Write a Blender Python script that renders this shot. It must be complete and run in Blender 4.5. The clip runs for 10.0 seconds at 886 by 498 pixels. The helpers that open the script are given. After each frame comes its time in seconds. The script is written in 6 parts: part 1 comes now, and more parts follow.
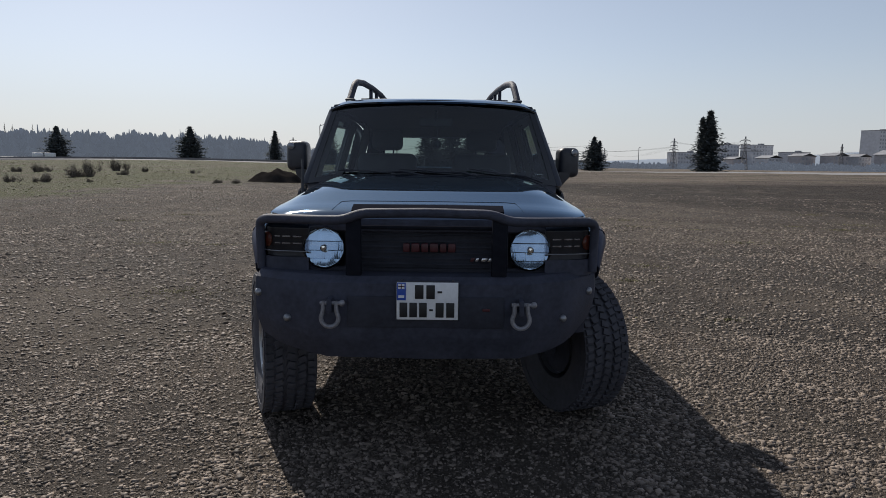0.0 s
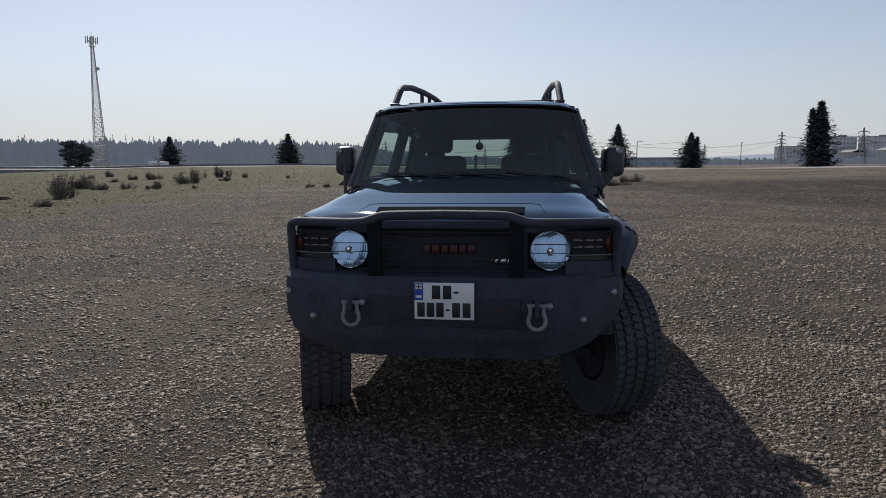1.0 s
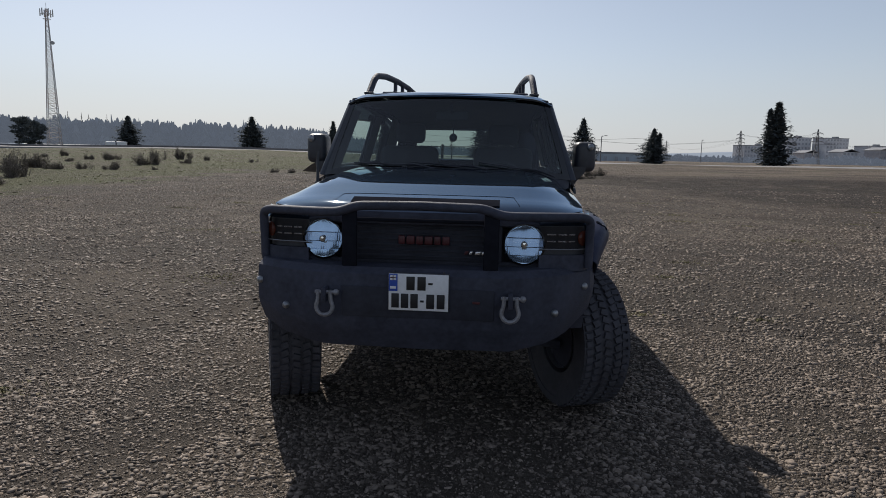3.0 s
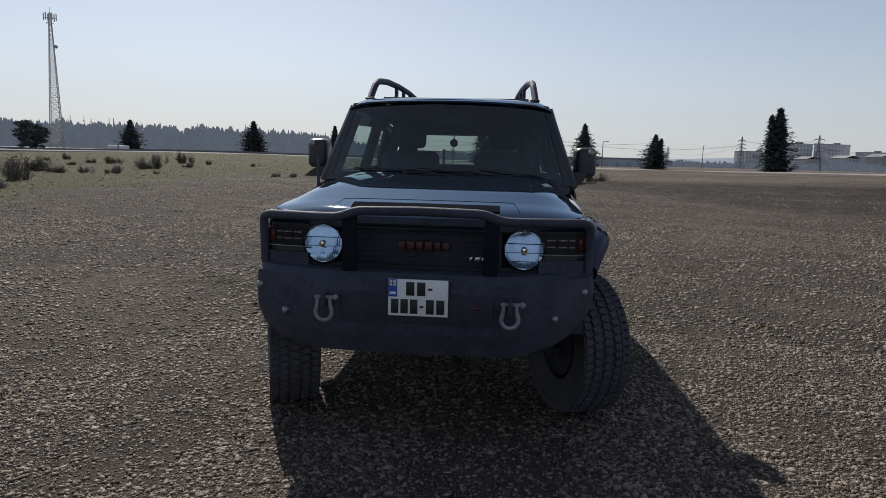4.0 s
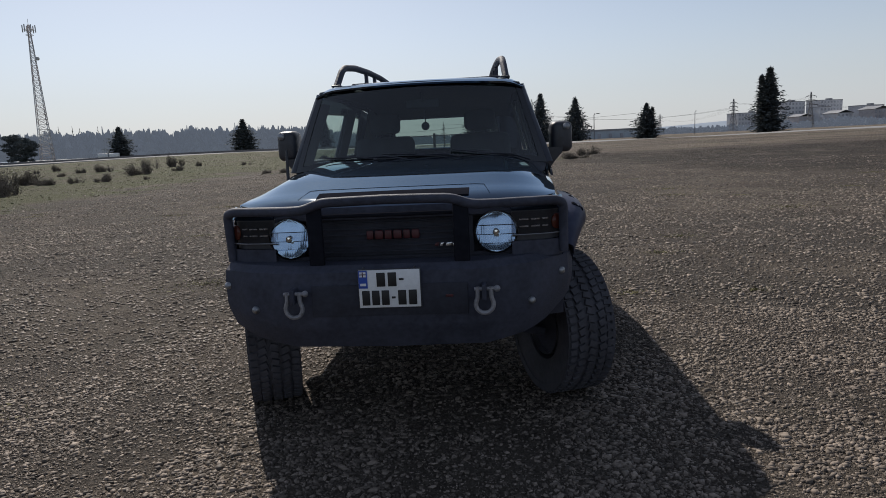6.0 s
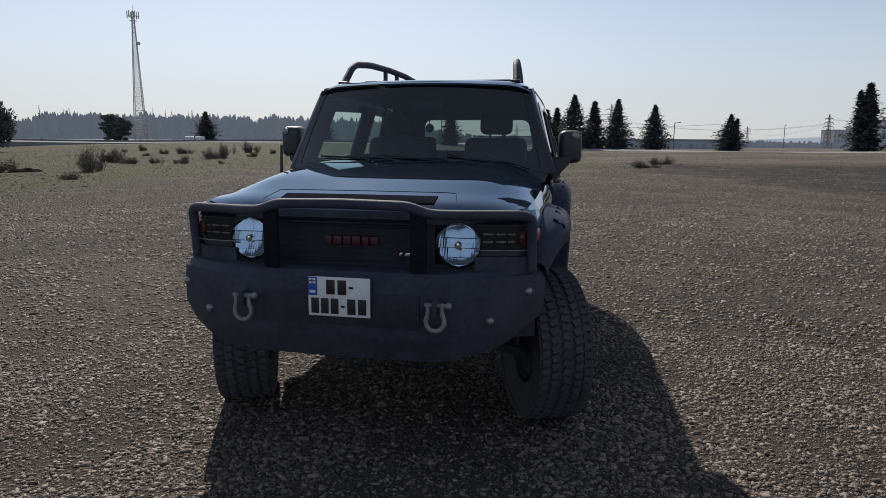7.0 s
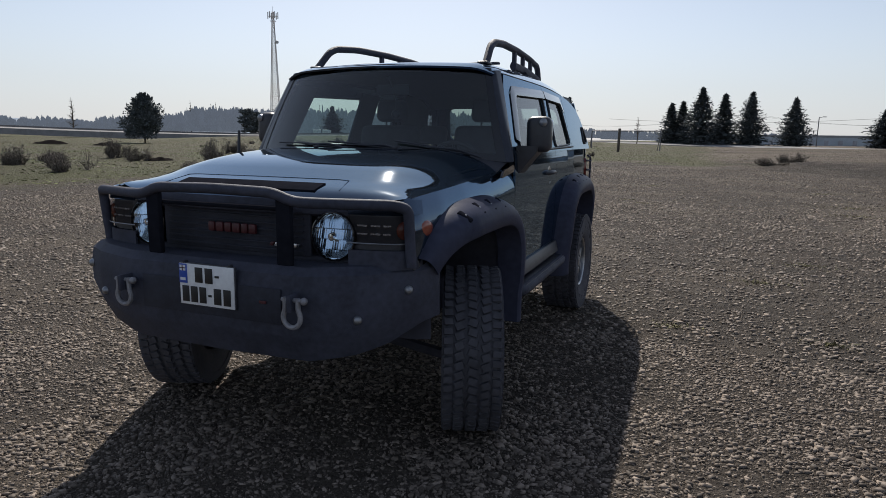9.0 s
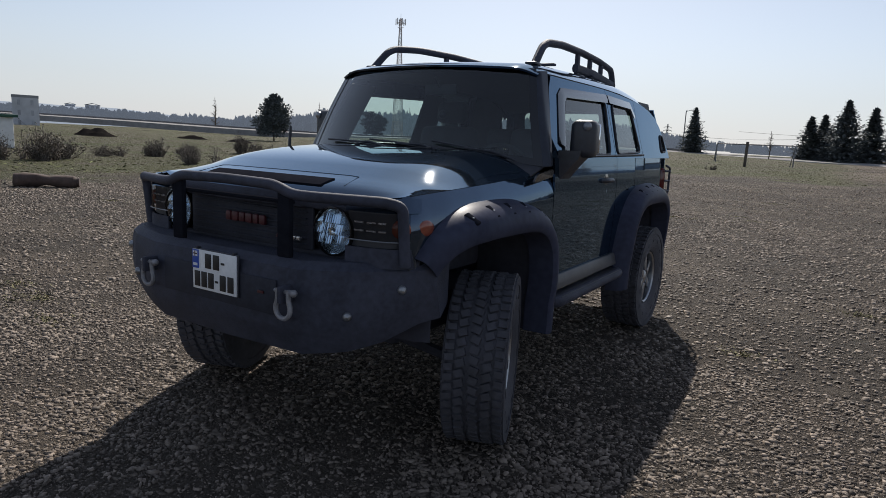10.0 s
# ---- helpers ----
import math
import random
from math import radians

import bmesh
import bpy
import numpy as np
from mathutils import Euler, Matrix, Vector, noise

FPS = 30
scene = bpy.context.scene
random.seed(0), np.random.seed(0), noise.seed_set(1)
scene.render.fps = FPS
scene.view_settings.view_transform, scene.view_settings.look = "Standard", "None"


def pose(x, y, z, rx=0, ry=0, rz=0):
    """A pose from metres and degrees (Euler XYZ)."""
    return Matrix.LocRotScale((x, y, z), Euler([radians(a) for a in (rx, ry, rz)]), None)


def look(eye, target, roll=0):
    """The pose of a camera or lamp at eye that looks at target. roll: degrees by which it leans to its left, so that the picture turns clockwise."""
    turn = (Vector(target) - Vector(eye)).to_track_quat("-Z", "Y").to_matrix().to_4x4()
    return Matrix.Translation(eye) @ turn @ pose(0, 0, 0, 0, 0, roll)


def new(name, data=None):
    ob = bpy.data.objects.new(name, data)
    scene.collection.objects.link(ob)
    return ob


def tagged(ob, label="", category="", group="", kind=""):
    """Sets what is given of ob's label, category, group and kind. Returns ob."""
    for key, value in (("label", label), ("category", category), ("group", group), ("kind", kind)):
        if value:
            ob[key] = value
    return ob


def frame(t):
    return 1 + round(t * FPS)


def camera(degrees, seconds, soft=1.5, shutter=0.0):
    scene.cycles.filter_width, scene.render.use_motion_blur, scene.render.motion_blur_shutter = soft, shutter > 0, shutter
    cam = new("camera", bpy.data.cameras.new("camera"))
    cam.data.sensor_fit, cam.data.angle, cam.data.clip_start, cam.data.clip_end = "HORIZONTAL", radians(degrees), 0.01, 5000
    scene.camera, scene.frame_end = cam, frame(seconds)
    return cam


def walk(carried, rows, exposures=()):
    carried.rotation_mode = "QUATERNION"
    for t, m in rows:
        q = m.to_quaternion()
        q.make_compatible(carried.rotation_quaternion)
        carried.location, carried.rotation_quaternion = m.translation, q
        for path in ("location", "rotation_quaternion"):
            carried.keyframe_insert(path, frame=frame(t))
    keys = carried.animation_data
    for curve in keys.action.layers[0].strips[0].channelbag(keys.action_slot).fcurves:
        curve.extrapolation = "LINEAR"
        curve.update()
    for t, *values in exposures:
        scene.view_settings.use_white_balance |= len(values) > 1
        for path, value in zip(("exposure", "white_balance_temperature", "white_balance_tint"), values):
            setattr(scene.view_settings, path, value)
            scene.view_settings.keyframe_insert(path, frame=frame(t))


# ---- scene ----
cam = camera(69.2, 10.0, soft=0.5)
PATH = [
    (0, (0.074, -3.908, 1.491), (0.077, -1.925, 1.232), 0.7),
    (0.5, (0.267, -3.888, 1.481), (0.139, -1.91, 1.219), -0.3),
    (1, (0.428, -3.935, 1.498), (0.149, -1.971, 1.242), -0.5),
    (1.5, (0.434, -3.976, 1.498), (0.15, -2.015, 1.224), 0.2),
    (2, (0.391, -3.944, 1.509), (0.198, -1.973, 1.231), 0.7),
    (2.5, (0.374, -3.95, 1.51), (0.207, -1.978, 1.216), 1.1),
    (4, (0.381, -3.944, 1.514), (0.21, -1.971, 1.24), 1.4),
    (4.5, (0.382, -3.949, 1.517), (0.218, -1.977, 1.23), 1.6),
    (5, (0.346, -3.908, 1.522), (0.229, -1.931, 1.239), 1.0),
    (5.5, (0.353, -3.902, 1.517), (0.269, -1.924, 1.235), -1.0),
    (6, (0.515, -3.838, 1.507), (0.345, -1.872, 1.185), -2.8),
    (6.2, (0.624, -3.792, 1.499), (0.399, -1.832, 1.173), -1.0),
    (7.3, (1.12, -3.526, 1.535), (0.727, -1.591, 1.218), 0.1),
    (7.5, (1.218, -3.487, 1.532), (0.839, -1.548, 1.217), 0.4),
    (8, (1.565, -3.4, 1.524), (0.966, -1.525, 1.17), 0.9),
    (8.5, (1.744, -3.231, 1.484), (1.058, -1.383, 1.142), 1.8),
    (9, (1.921, -3.054, 1.491), (1.191, -1.223, 1.15), 0.8),
    (9.5, (2.177, -2.908, 1.479), (1.28, -1.152, 1.144), 1.5),
    (10, (2.305, -2.771, 1.474), (1.266, -1.095, 1.141), 2.7),
]
walk(cam, [(t, look(eye, target, roll)) for t, eye, target, roll in PATH], exposures=[(0, 0.14, 6640, 11), (2.5, 0.08, 6640, 11), (5.5, 0.09, 6640, 11), (7.5, 0.20, 6640, 11), (10, 0.26, 6640, 11)])

# world, sun, exposure
SUN_AZ, SUN_EL = 25.0, 41.0          # degrees to the left of +y, and above the horizon
world = bpy.data.worlds.new("sky_world")
scene.world = world
world.use_nodes = True
wn, wl = world.node_tree.nodes, world.node_tree.links
wn.clear()
sky = wn.new("ShaderNodeTexSky")
sky.sky_type = "NISHITA"
sky.sun_disc = False
sky.sun_elevation, sky.sun_rotation = radians(SUN_EL), radians(-SUN_AZ)
sky.altitude, sky.air_density, sky.dust_density, sky.ozone_density = 300, 1.0, 0.8, 2.2
bg = wn.new("ShaderNodeBackground")
bg.inputs["Strength"].default_value = 0.121
wo = wn.new("ShaderNodeOutputWorld")
hazy = wn.new("ShaderNodeHueSaturation")
hazy.inputs["Saturation"].default_value = 0.70
even = wn.new("ShaderNodeGamma")          # thin haze evens out the sky
even.inputs["Gamma"].default_value = 0.82
wl.new(sky.outputs[0], even.inputs["Color"])
wl.new(even.outputs[0], hazy.inputs["Color"])
tint = wn.new("ShaderNodeMix")
tint.data_type, tint.blend_type = "RGBA", "MULTIPLY"
tint.inputs[0].default_value, tint.inputs[7].default_value = 1.0, (0.968, 0.993, 1.042, 1)
way = wn.new("ShaderNodeTexCoord")
wxyz = wn.new("ShaderNodeSeparateXYZ")
wl.new(way.outputs["Generated"], wxyz.inputs[0])
thick_air = wn.new("ShaderNodeMapRange")          # grey winter haze, thickest at the horizon
thick_air.interpolation_type = "SMOOTHERSTEP"
for key, val in (("From Min", -0.02), ("From Max", 0.20), ("To Min", 0.66), ("To Max", 0.0)):
    thick_air.inputs[key].default_value = val
wl.new(wxyz.outputs[2], thick_air.inputs["Value"])
veil = wn.new("ShaderNodeMix")
veil.data_type = "RGBA"
veil.inputs[7].default_value = (4.25, 4.45, 4.68, 1)
wl.new(thick_air.outputs[0], veil.inputs[0])
wl.new(hazy.outputs[0], veil.inputs[6])
wl.new(veil.outputs[2], tint.inputs[6])
wl.new(tint.outputs[2], bg.inputs[0])
wl.new(bg.outputs[0], wo.inputs[0])
sd = bpy.data.lights.new("sun", "SUN")
sd.energy, sd.angle, sd.color = 4.7, radians(0.5), (1.0, 0.95, 0.87)
sun = new("sun", sd)
sa, se = radians(SUN_AZ), radians(SUN_EL)
sun.matrix_world = look((0, 0, 0), (math.sin(sa) * math.cos(se), -math.cos(sa) * math.cos(se), -math.sin(se)))

# ---- materials ----
def nodes_of(m):
    m.use_nodes = True
    nt = m.node_tree
    return nt, nt.nodes["Principled BSDF"]


def mat(name, col, rough=0.6, metal=0.0, var=0.25, scale=20.0, bump=0.0, bscale=120.0, coat=0.0, rvar=0.15, spec=0.5, island=0.0, objvar=0.0, col2=None):
    """A surface with colour variation at two scales, uneven gloss and fine relief."""
    m = bpy.data.materials.new(name)
    nt, p = nodes_of(m)
    n, l = nt.nodes, nt.links
    tc = n.new("ShaderNodeNewGeometry")
    big = n.new("ShaderNodeTexNoise")
    big.inputs["Scale"].default_value, big.inputs["Detail"].default_value = scale * 0.15, 4
    fine = n.new("ShaderNodeTexNoise")
    fine.inputs["Scale"].default_value, fine.inputs["Detail"].default_value = scale, 6
    for t in (big, fine):
        l.new(tc.outputs["Position"], t.inputs["Vector"])
    add = n.new("ShaderNodeMath")
    add.operation = "ADD"
    l.new(big.outputs["Fac"], add.inputs[0])
    l.new(fine.outputs["Fac"], add.inputs[1])
    mr = n.new("ShaderNodeMapRange")
    mr.inputs["From Min"].default_value, mr.inputs["From Max"].default_value = 0.7, 1.3
    l.new(add.outputs[0], mr.inputs["Value"])
    mix = n.new("ShaderNodeMix")
    mix.data_type = "RGBA"
    a = [c * (1 - var) for c in col]
    b = [min(1, c * (1 + var)) for c in (col2 or col)]
    mix.inputs[6].default_value, mix.inputs[7].default_value = (*a, 1), (*b, 1)
    l.new(mr.outputs[0], mix.inputs[0])
    out = mix.outputs[2]
    if island or objvar:
        hsv = n.new("ShaderNodeHueSaturation")
        src = tc.outputs["Random Per Island"]
        if objvar:
            src = n.new("ShaderNodeObjectInfo").outputs["Random"]
        vr = n.new("ShaderNodeMapRange")
        k = island or objvar
        vr.inputs["To Min"].default_value, vr.inputs["To Max"].default_value = 1 - k, 1 + k
        l.new(src, vr.inputs["Value"])
        l.new(vr.outputs[0], hsv.inputs["Value"])
        l.new(out, hsv.inputs["Color"])
        out = hsv.outputs[0]
    l.new(out, p.inputs["Base Color"])
    p.inputs["Metallic"].default_value = metal
    p.inputs["Specular IOR Level"].default_value = spec
    rr = n.new("ShaderNodeMapRange")
    rr.inputs["To Min"].default_value, rr.inputs["To Max"].default_value = max(0.0, rough - rvar), min(1, rough + rvar)
    l.new(fine.outputs["Fac"], rr.inputs["Value"])
    l.new(rr.outputs[0], p.inputs["Roughness"])
    p.inputs["Coat Weight"].default_value = coat
    p.inputs["Coat Roughness"].default_value = 0.04
    if bump:
        bt = n.new("ShaderNodeTexNoise")
        bt.inputs["Scale"].default_value, bt.inputs["Detail"].default_value = bscale, 5
        l.new(tc.outputs["Position"], bt.inputs["Vector"])
        bu = n.new("ShaderNodeBump")
        bu.inputs["Strength"].default_value, bu.inputs["Distance"].default_value = bump, 0.01
        l.new(bt.outputs["Fac"], bu.inputs["Height"])
        l.new(bu.outputs[0], p.inputs["Normal"])
    return m


def glass(name, tint, rough=0.0, gloss=1.0, ior=1.5):
    """Thin pane: see-through, with Fresnel gloss."""
    m = bpy.data.materials.new(name)
    m.use_nodes = True
    n, l = m.node_tree.nodes, m.node_tree.links
    n.clear()
    tr = n.new("ShaderNodeBsdfTransparent")
    tr.inputs[0].default_value = (*tint, 1)
    gl = n.new("ShaderNodeBsdfGlossy")
    gl.inputs["Roughness"].default_value = rough
    fr = n.new("ShaderNodeFresnel")
    fr.inputs["IOR"].default_value = ior
    mx = n.new("ShaderNodeMixShader")
    mu = n.new("ShaderNodeMath")
    mu.operation = "MULTIPLY"
    mu.inputs[1].default_value = gloss
    l.new(fr.outputs[0], mu.inputs[0])
    l.new(mu.outputs[0], mx.inputs[0])
    l.new(tr.outputs[0], mx.inputs[1])
    l.new(gl.outputs[0], mx.inputs[2])
    l.new(mx.outputs[0], n.new("ShaderNodeOutputMaterial").inputs[0])
    return m


PAINT = mat("car_paint", (0.050, 0.076, 0.118), 0.03, 0.85, 0.10, 30, coat=0.6, rvar=0.006)
pp = PAINT.node_tree.nodes["Principled BSDF"].inputs
pp["Specular Tint"].default_value = (0.36, 0.60, 0.82, 1)          # blue-black pearl paint
pp["Coat Roughness"].default_value, pp["Coat IOR"].default_value = 0.05, 1.55
# flare, coat, trim and tyre blacks lifted: lens veil put into their colour
FLARE = mat("flare_plastic", (0.048, 0.053, 0.082), 0.38, 0, 0.2, 25, bump=0.04, bscale=500, rvar=0.06, spec=0.025)
FRAME = mat("satin_frame", (0.026, 0.030, 0.044), 0.34, 0, 0.2, 30, rvar=0.06, spec=0.4)
BLACK = mat("powder_coat", (0.050, 0.054, 0.076), 0.65, 0, 0.3, 40, bump=0.25, bscale=420, spec=0.22)
MATTBLACK = mat("matt_black_strip", (0.016, 0.017, 0.023), 0.9, 0, 0.2, 30, spec=0.0)
TRIM = mat("black_trim", (0.032, 0.034, 0.043), 0.42, 0, 0.3, 30, bump=0.1, bscale=600)
GLOSSBLACK = mat("gloss_black", (0.006, 0.006, 0.008), 0.12, 0, 0.2, 20, coat=0.6, rvar=0.04)
DARK = mat("dark_void", (0.052, 0.053, 0.068), 0.95, 0, 0.2, 20, spec=0.1)
GRILLE = mat("grille_plastic", (0.038, 0.040, 0.053), 0.7, 0, 0.25, 40, spec=0.2)
# blue of the mirrored sky tinted into the metal
REFLECTOR = mat("lamp_reflector", (0.62, 0.76, 0.90), 0.13, 1.0, 0.04, 30, rvar=0.03)
GREYCLAD = mat("grey_cladding", (0.085, 0.085, 0.09), 0.45, 0.2, 0.25, 30, bump=0.1)
TYRE = mat("tyre_rubber", (0.056, 0.056, 0.068), 0.8, 0, 0.35, 35, bump=0.3, bscale=200)
RIM = mat("alloy_rim", (0.33, 0.34, 0.36), 0.35, 0.9, 0.2, 40)
CHROME = mat("chrome", (0.82, 0.84, 0.88), 0.05, 1.0, 0.04, 30, rvar=0.03)
STEEL = mat("galvanised_steel", (0.27, 0.28, 0.30), 0.4, 0.75, 0.25, 60, bump=0.15, bscale=300)
SHACKLE = mat("shackle_steel", (0.24, 0.24, 0.26), 0.5, 0.3, 0.3, 60, bump=0.15, bscale=300)
VISOR = mat("glossy_visor", (0.035, 0.038, 0.045), 0.10, 0, 0.15, 20, coat=0.8, rvar=0.03)
DARKSTEEL = mat("dark_steel", (0.10, 0.105, 0.12), 0.4, 0.6, 0.25, 60, bump=0.15, bscale=300)
RED = mat("red_letter", (0.060, 0.008, 0.012), 0.45, 0, 0.2, 50)
SILVER = mat("silver_badge", (0.6, 0.6, 0.62), 0.25, 0.8, 0.15, 50)
PLATE = mat("plate_white", (0.74, 0.75, 0.76), 0.35, 0, 0.08, 60)
PLATEBLUE = mat("plate_blue", (0.03, 0.09, 0.42), 0.35, 0, 0.1, 60)
PLATEINK = mat("plate_ink", (0.012, 0.012, 0.014), 0.5, 0, 0.1, 60)
AMBER = mat("amber_lens", (0.22, 0.05, 0.028), 0.15, 0, 0.25, 60, coat=0.5)
TAILRED = mat("tail_red", (0.12, 0.008, 0.008), 0.15, 0, 0.2, 60, coat=0.5)
SEAT = mat("seat_cloth", (0.034, 0.035, 0.042), 0.85, 0, 0.3, 60, bump=0.3, bscale=400)
DASH = mat("dash_plastic", (0.032, 0.033, 0.040), 0.6, 0, 0.25, 50, bump=0.2, bscale=600)
WINDSCREEN = glass("windscreen_glass", (0.70, 0.82, 0.80), 0.0, 2.2)
SIDEGLASS = glass("side_glass", (0.70, 0.80, 0.79), 0.0, 1.2)
LENS = glass("clear_lens", (0.93, 0.95, 0.96), 0.02, 0.9)
REARGLASS = glass("rear_glass", (0.40, 0.47, 0.46), 0.0, 0.9)
SMOKED = glass("smoked_visor", (0.16, 0.17, 0.18), 0.02, 1.0)
SMOKELENS = glass("smoked_lamp_lens", (0.6, 0.6, 0.62), 0.02, 0.5)
BARK = mat("bark", (0.09, 0.07, 0.055), 0.9, 0, 0.35, 12, bump=0.5, bscale=30)
# needles lightened and blued: roadside haze put into their colour
NEEDLES = mat("conifer_needles", (0.098, 0.112, 0.116), 0.85, 0, 0.3, 4, island=0.3, spec=0.05)
NEEDLES2 = mat("cypress_needles", (0.094, 0.108, 0.114), 0.85, 0, 0.3, 4, island=0.3, spec=0.05)
TWIG = mat("bush_twigs", (0.150, 0.128, 0.114), 0.9, 0, 0.3, 12, island=0.4, spec=0.2)
LEAF = mat("bush_leaves", (0.118, 0.104, 0.084), 0.8, 0, 0.35, 8, island=0.5, spec=0.2)
WOODLAND = mat("hazed_woodland", (0.085, 0.095, 0.115), 0.95, 0, 0.3, 0.06, island=0.35, spec=0.1)
# distance haze put in as a blue-grey glow; the trees are no lamps
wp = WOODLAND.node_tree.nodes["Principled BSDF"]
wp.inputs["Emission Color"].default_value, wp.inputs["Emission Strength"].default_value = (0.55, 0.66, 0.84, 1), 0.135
# far walls and windows: paler, bluer colours with distance haze painted in
CONCRETE = mat("hazed_concrete", (0.50, 0.51, 0.54), 0.9, 0, 0.15, 0.8, bump=0.2, bscale=4)
PANELS = mat("hazed_panels", (0.52, 0.53, 0.56), 0.9, 0, 0.15, 0.5)
BRICKISH = mat("hazed_brown_render", (0.40, 0.385, 0.40), 0.9, 0, 0.2, 0.5)
WINHAZE = mat("hazed_window", (0.33, 0.345, 0.38), 0.2, 0, 0.3, 1.0)
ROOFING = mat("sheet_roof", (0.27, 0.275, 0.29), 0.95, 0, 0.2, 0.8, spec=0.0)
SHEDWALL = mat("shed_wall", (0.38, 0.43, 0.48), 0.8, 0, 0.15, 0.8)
ASPHALT = mat("road_asphalt", (0.24, 0.235, 0.235), 0.95, 0, 0.2, 1.2, bump=0.1, bscale=60, spec=0.05)
BARRIERGREY = mat("barrier_grey", (0.16, 0.155, 0.16), 0.7, 0.1, 0.25, 2)
BARRIER = mat("guard_rail", (0.5, 0.5, 0.5), 0.5, 0.4, 0.15, 2)
RUST = mat("rusty_brown", (0.075, 0.05, 0.042), 0.85, 0, 0.4, 12, bump=0.6, bscale=40)
POSTWOOD = mat("post_wood", (0.10, 0.085, 0.07), 0.9, 0, 0.3, 30, bump=0.4, bscale=80)
PIPE = mat("painted_pipe", (0.16, 0.16, 0.17), 0.6, 0.3, 0.3, 30)
WEED = mat("low_weeds", (0.115, 0.118, 0.055), 0.85, 0, 0.35, 6, island=0.5, spec=0.2, col2=(0.17, 0.15, 0.08))
GRASS = mat("dry_grass", (0.115, 0.104, 0.060), 0.9, 0, 0.3, 1.0, island=0.4, spec=0.15, col2=(0.11, 0.128, 0.046))
SOIL = mat("heaped_soil", (0.020, 0.018, 0.017), 1.0, 0, 0.35, 3, bump=0.8, bscale=12, rvar=0.0, spec=0.0)
STONE = mat("gravel_stones", (0.156, 0.127, 0.104), 0.65, 0, 0.3, 60, bump=0.1, bscale=300, island=0.62, spec=0.2)
WHITEPAINT = mat("white_paint", (0.75, 0.75, 0.74), 0.4, 0, 0.1, 5)
GREENPAINT = mat("green_awning", (0.03, 0.10, 0.07), 0.6, 0, 0.2, 5)
# the blue of distance haze is painted into the hills' colour
HILL = mat("hazed_hill", (0.25, 0.29, 0.345), 1.0, 0, 0.1, 0.01, spec=0.0)

# ---- mesh helpers ----
def part(name, bm, material, parent, label="", sharp=38):
    """One mesh object from a bmesh, under a thing or a part."""
    me = bpy.data.meshes.new(name)
    bmesh.ops.recalc_face_normals(bm, faces=bm.faces)
    bm.to_mesh(me)
    bm.free()
    me.shade_smooth()
    me.set_sharp_from_angle(angle=radians(sharp))
    me.materials.append(material)
    ob = new(name, me)
    ob.parent = parent
    if label:
        ob["label"] = label
    return ob


def empty(name, at=(0, 0, 0), rz=0, label="", category="", group="", kind=""):
    ob = new(name)
    ob.empty_display_size = 0.2
    ob.matrix_basis = pose(*at, 0, 0, rz)
    return tagged(ob, label, category, group, kind)


def box(bm, c, s, m=None, bevel=0.0, seg=2):
    """A box of size s at c, its edges rounded, turned by m."""
    made = bmesh.ops.create_cube(bm, size=1.0)["verts"]
    mm = Matrix.Translation(c) @ (m.to_4x4() if m else Matrix()) @ Matrix.Diagonal((*s, 1))
    bmesh.ops.transform(bm, matrix=mm, verts=made)
    if bevel:
        ed = list({e for v in made for e in v.link_edges})
        bmesh.ops.bevel(bm, geom=ed, offset=bevel, segments=seg, profile=0.5, affect="EDGES", clamp_overlap=True)
    return bm


def smooth_path(pts, n=6):
    """Catmull-Rom through the points."""
    p = [Vector(q) for q in pts]
    p = [2 * p[0] - p[1]] + p + [2 * p[-1] - p[-2]]
    out = []
    for i in range(1, len(p) - 2):
        for k in range(n):
            t = k / n
            a, b, c, d = p[i - 1], p[i], p[i + 1], p[i + 2]
            out.append(0.5 * (2 * b + (c - a) * t + (2 * a - 5 * b + 4 * c - d) * t * t + (3 * b - a - 3 * c + d) * t ** 3))
    out.append(p[-2])
    return out


def round_corners(pts, r, n=4):
    """A polyline with its corners rounded."""
    p = [Vector(q) for q in pts]
    out = [p[0]]
    for a, b, c in zip(p, p[1:], p[2:]):
        d = min(r, (a - b).length * 0.45, (c - b).length * 0.45)
        s, e = b + (a - b).normalized() * d, b + (c - b).normalized() * d
        for k in range(n + 1):
            t = k / n
            out.append((1 - t) ** 2 * s + 2 * t * (1 - t) * b + t * t * e)
    return out + [p[-1]]


def tube(bm, pts, r, n=8, flat=1.0, taper=None):
    """A round bar along points, capped."""
    p = [Vector(q) for q in pts]
    up = Vector((0, 0, 1)) if abs((p[1] - p[0]).normalized().z) < 0.9 else Vector((0, 1, 0))
    rings = []
    for i, q in enumerate(p):
        d = (p[min(i + 1, len(p) - 1)] - p[max(i - 1, 0)]).normalized()
        s = d.cross(up).normalized()
        up = s.cross(d).normalized()
        rr = r * (1 if taper is None else 1 + (taper - 1) * i / (len(p) - 1))
        rings.append([bm.verts.new(q + s * (rr * math.cos(2 * math.pi * k / n) * flat) + up * (rr * math.sin(2 * math.pi * k / n))) for k in range(n)])
    for a, b in zip(rings, rings[1:]):
        for k in range(n):
            bm.faces.new((a[k], a[(k + 1) % n], b[(k + 1) % n], b[k]))
    bm.faces.new(rings[0][::-1])
    bm.faces.new(rings[-1])
    return bm


def loft(bm, rows, closed=False):
    """Faces between rows of points."""
    v = [[bm.verts.new(q) for q in r] for r in rows]
    for a, b in zip(v, v[1:]):
        m = len(a)
        for k in range(m if closed else m - 1):
            bm.faces.new((a[k], a[(k + 1) % m], b[(k + 1) % m], b[k]))
    return v


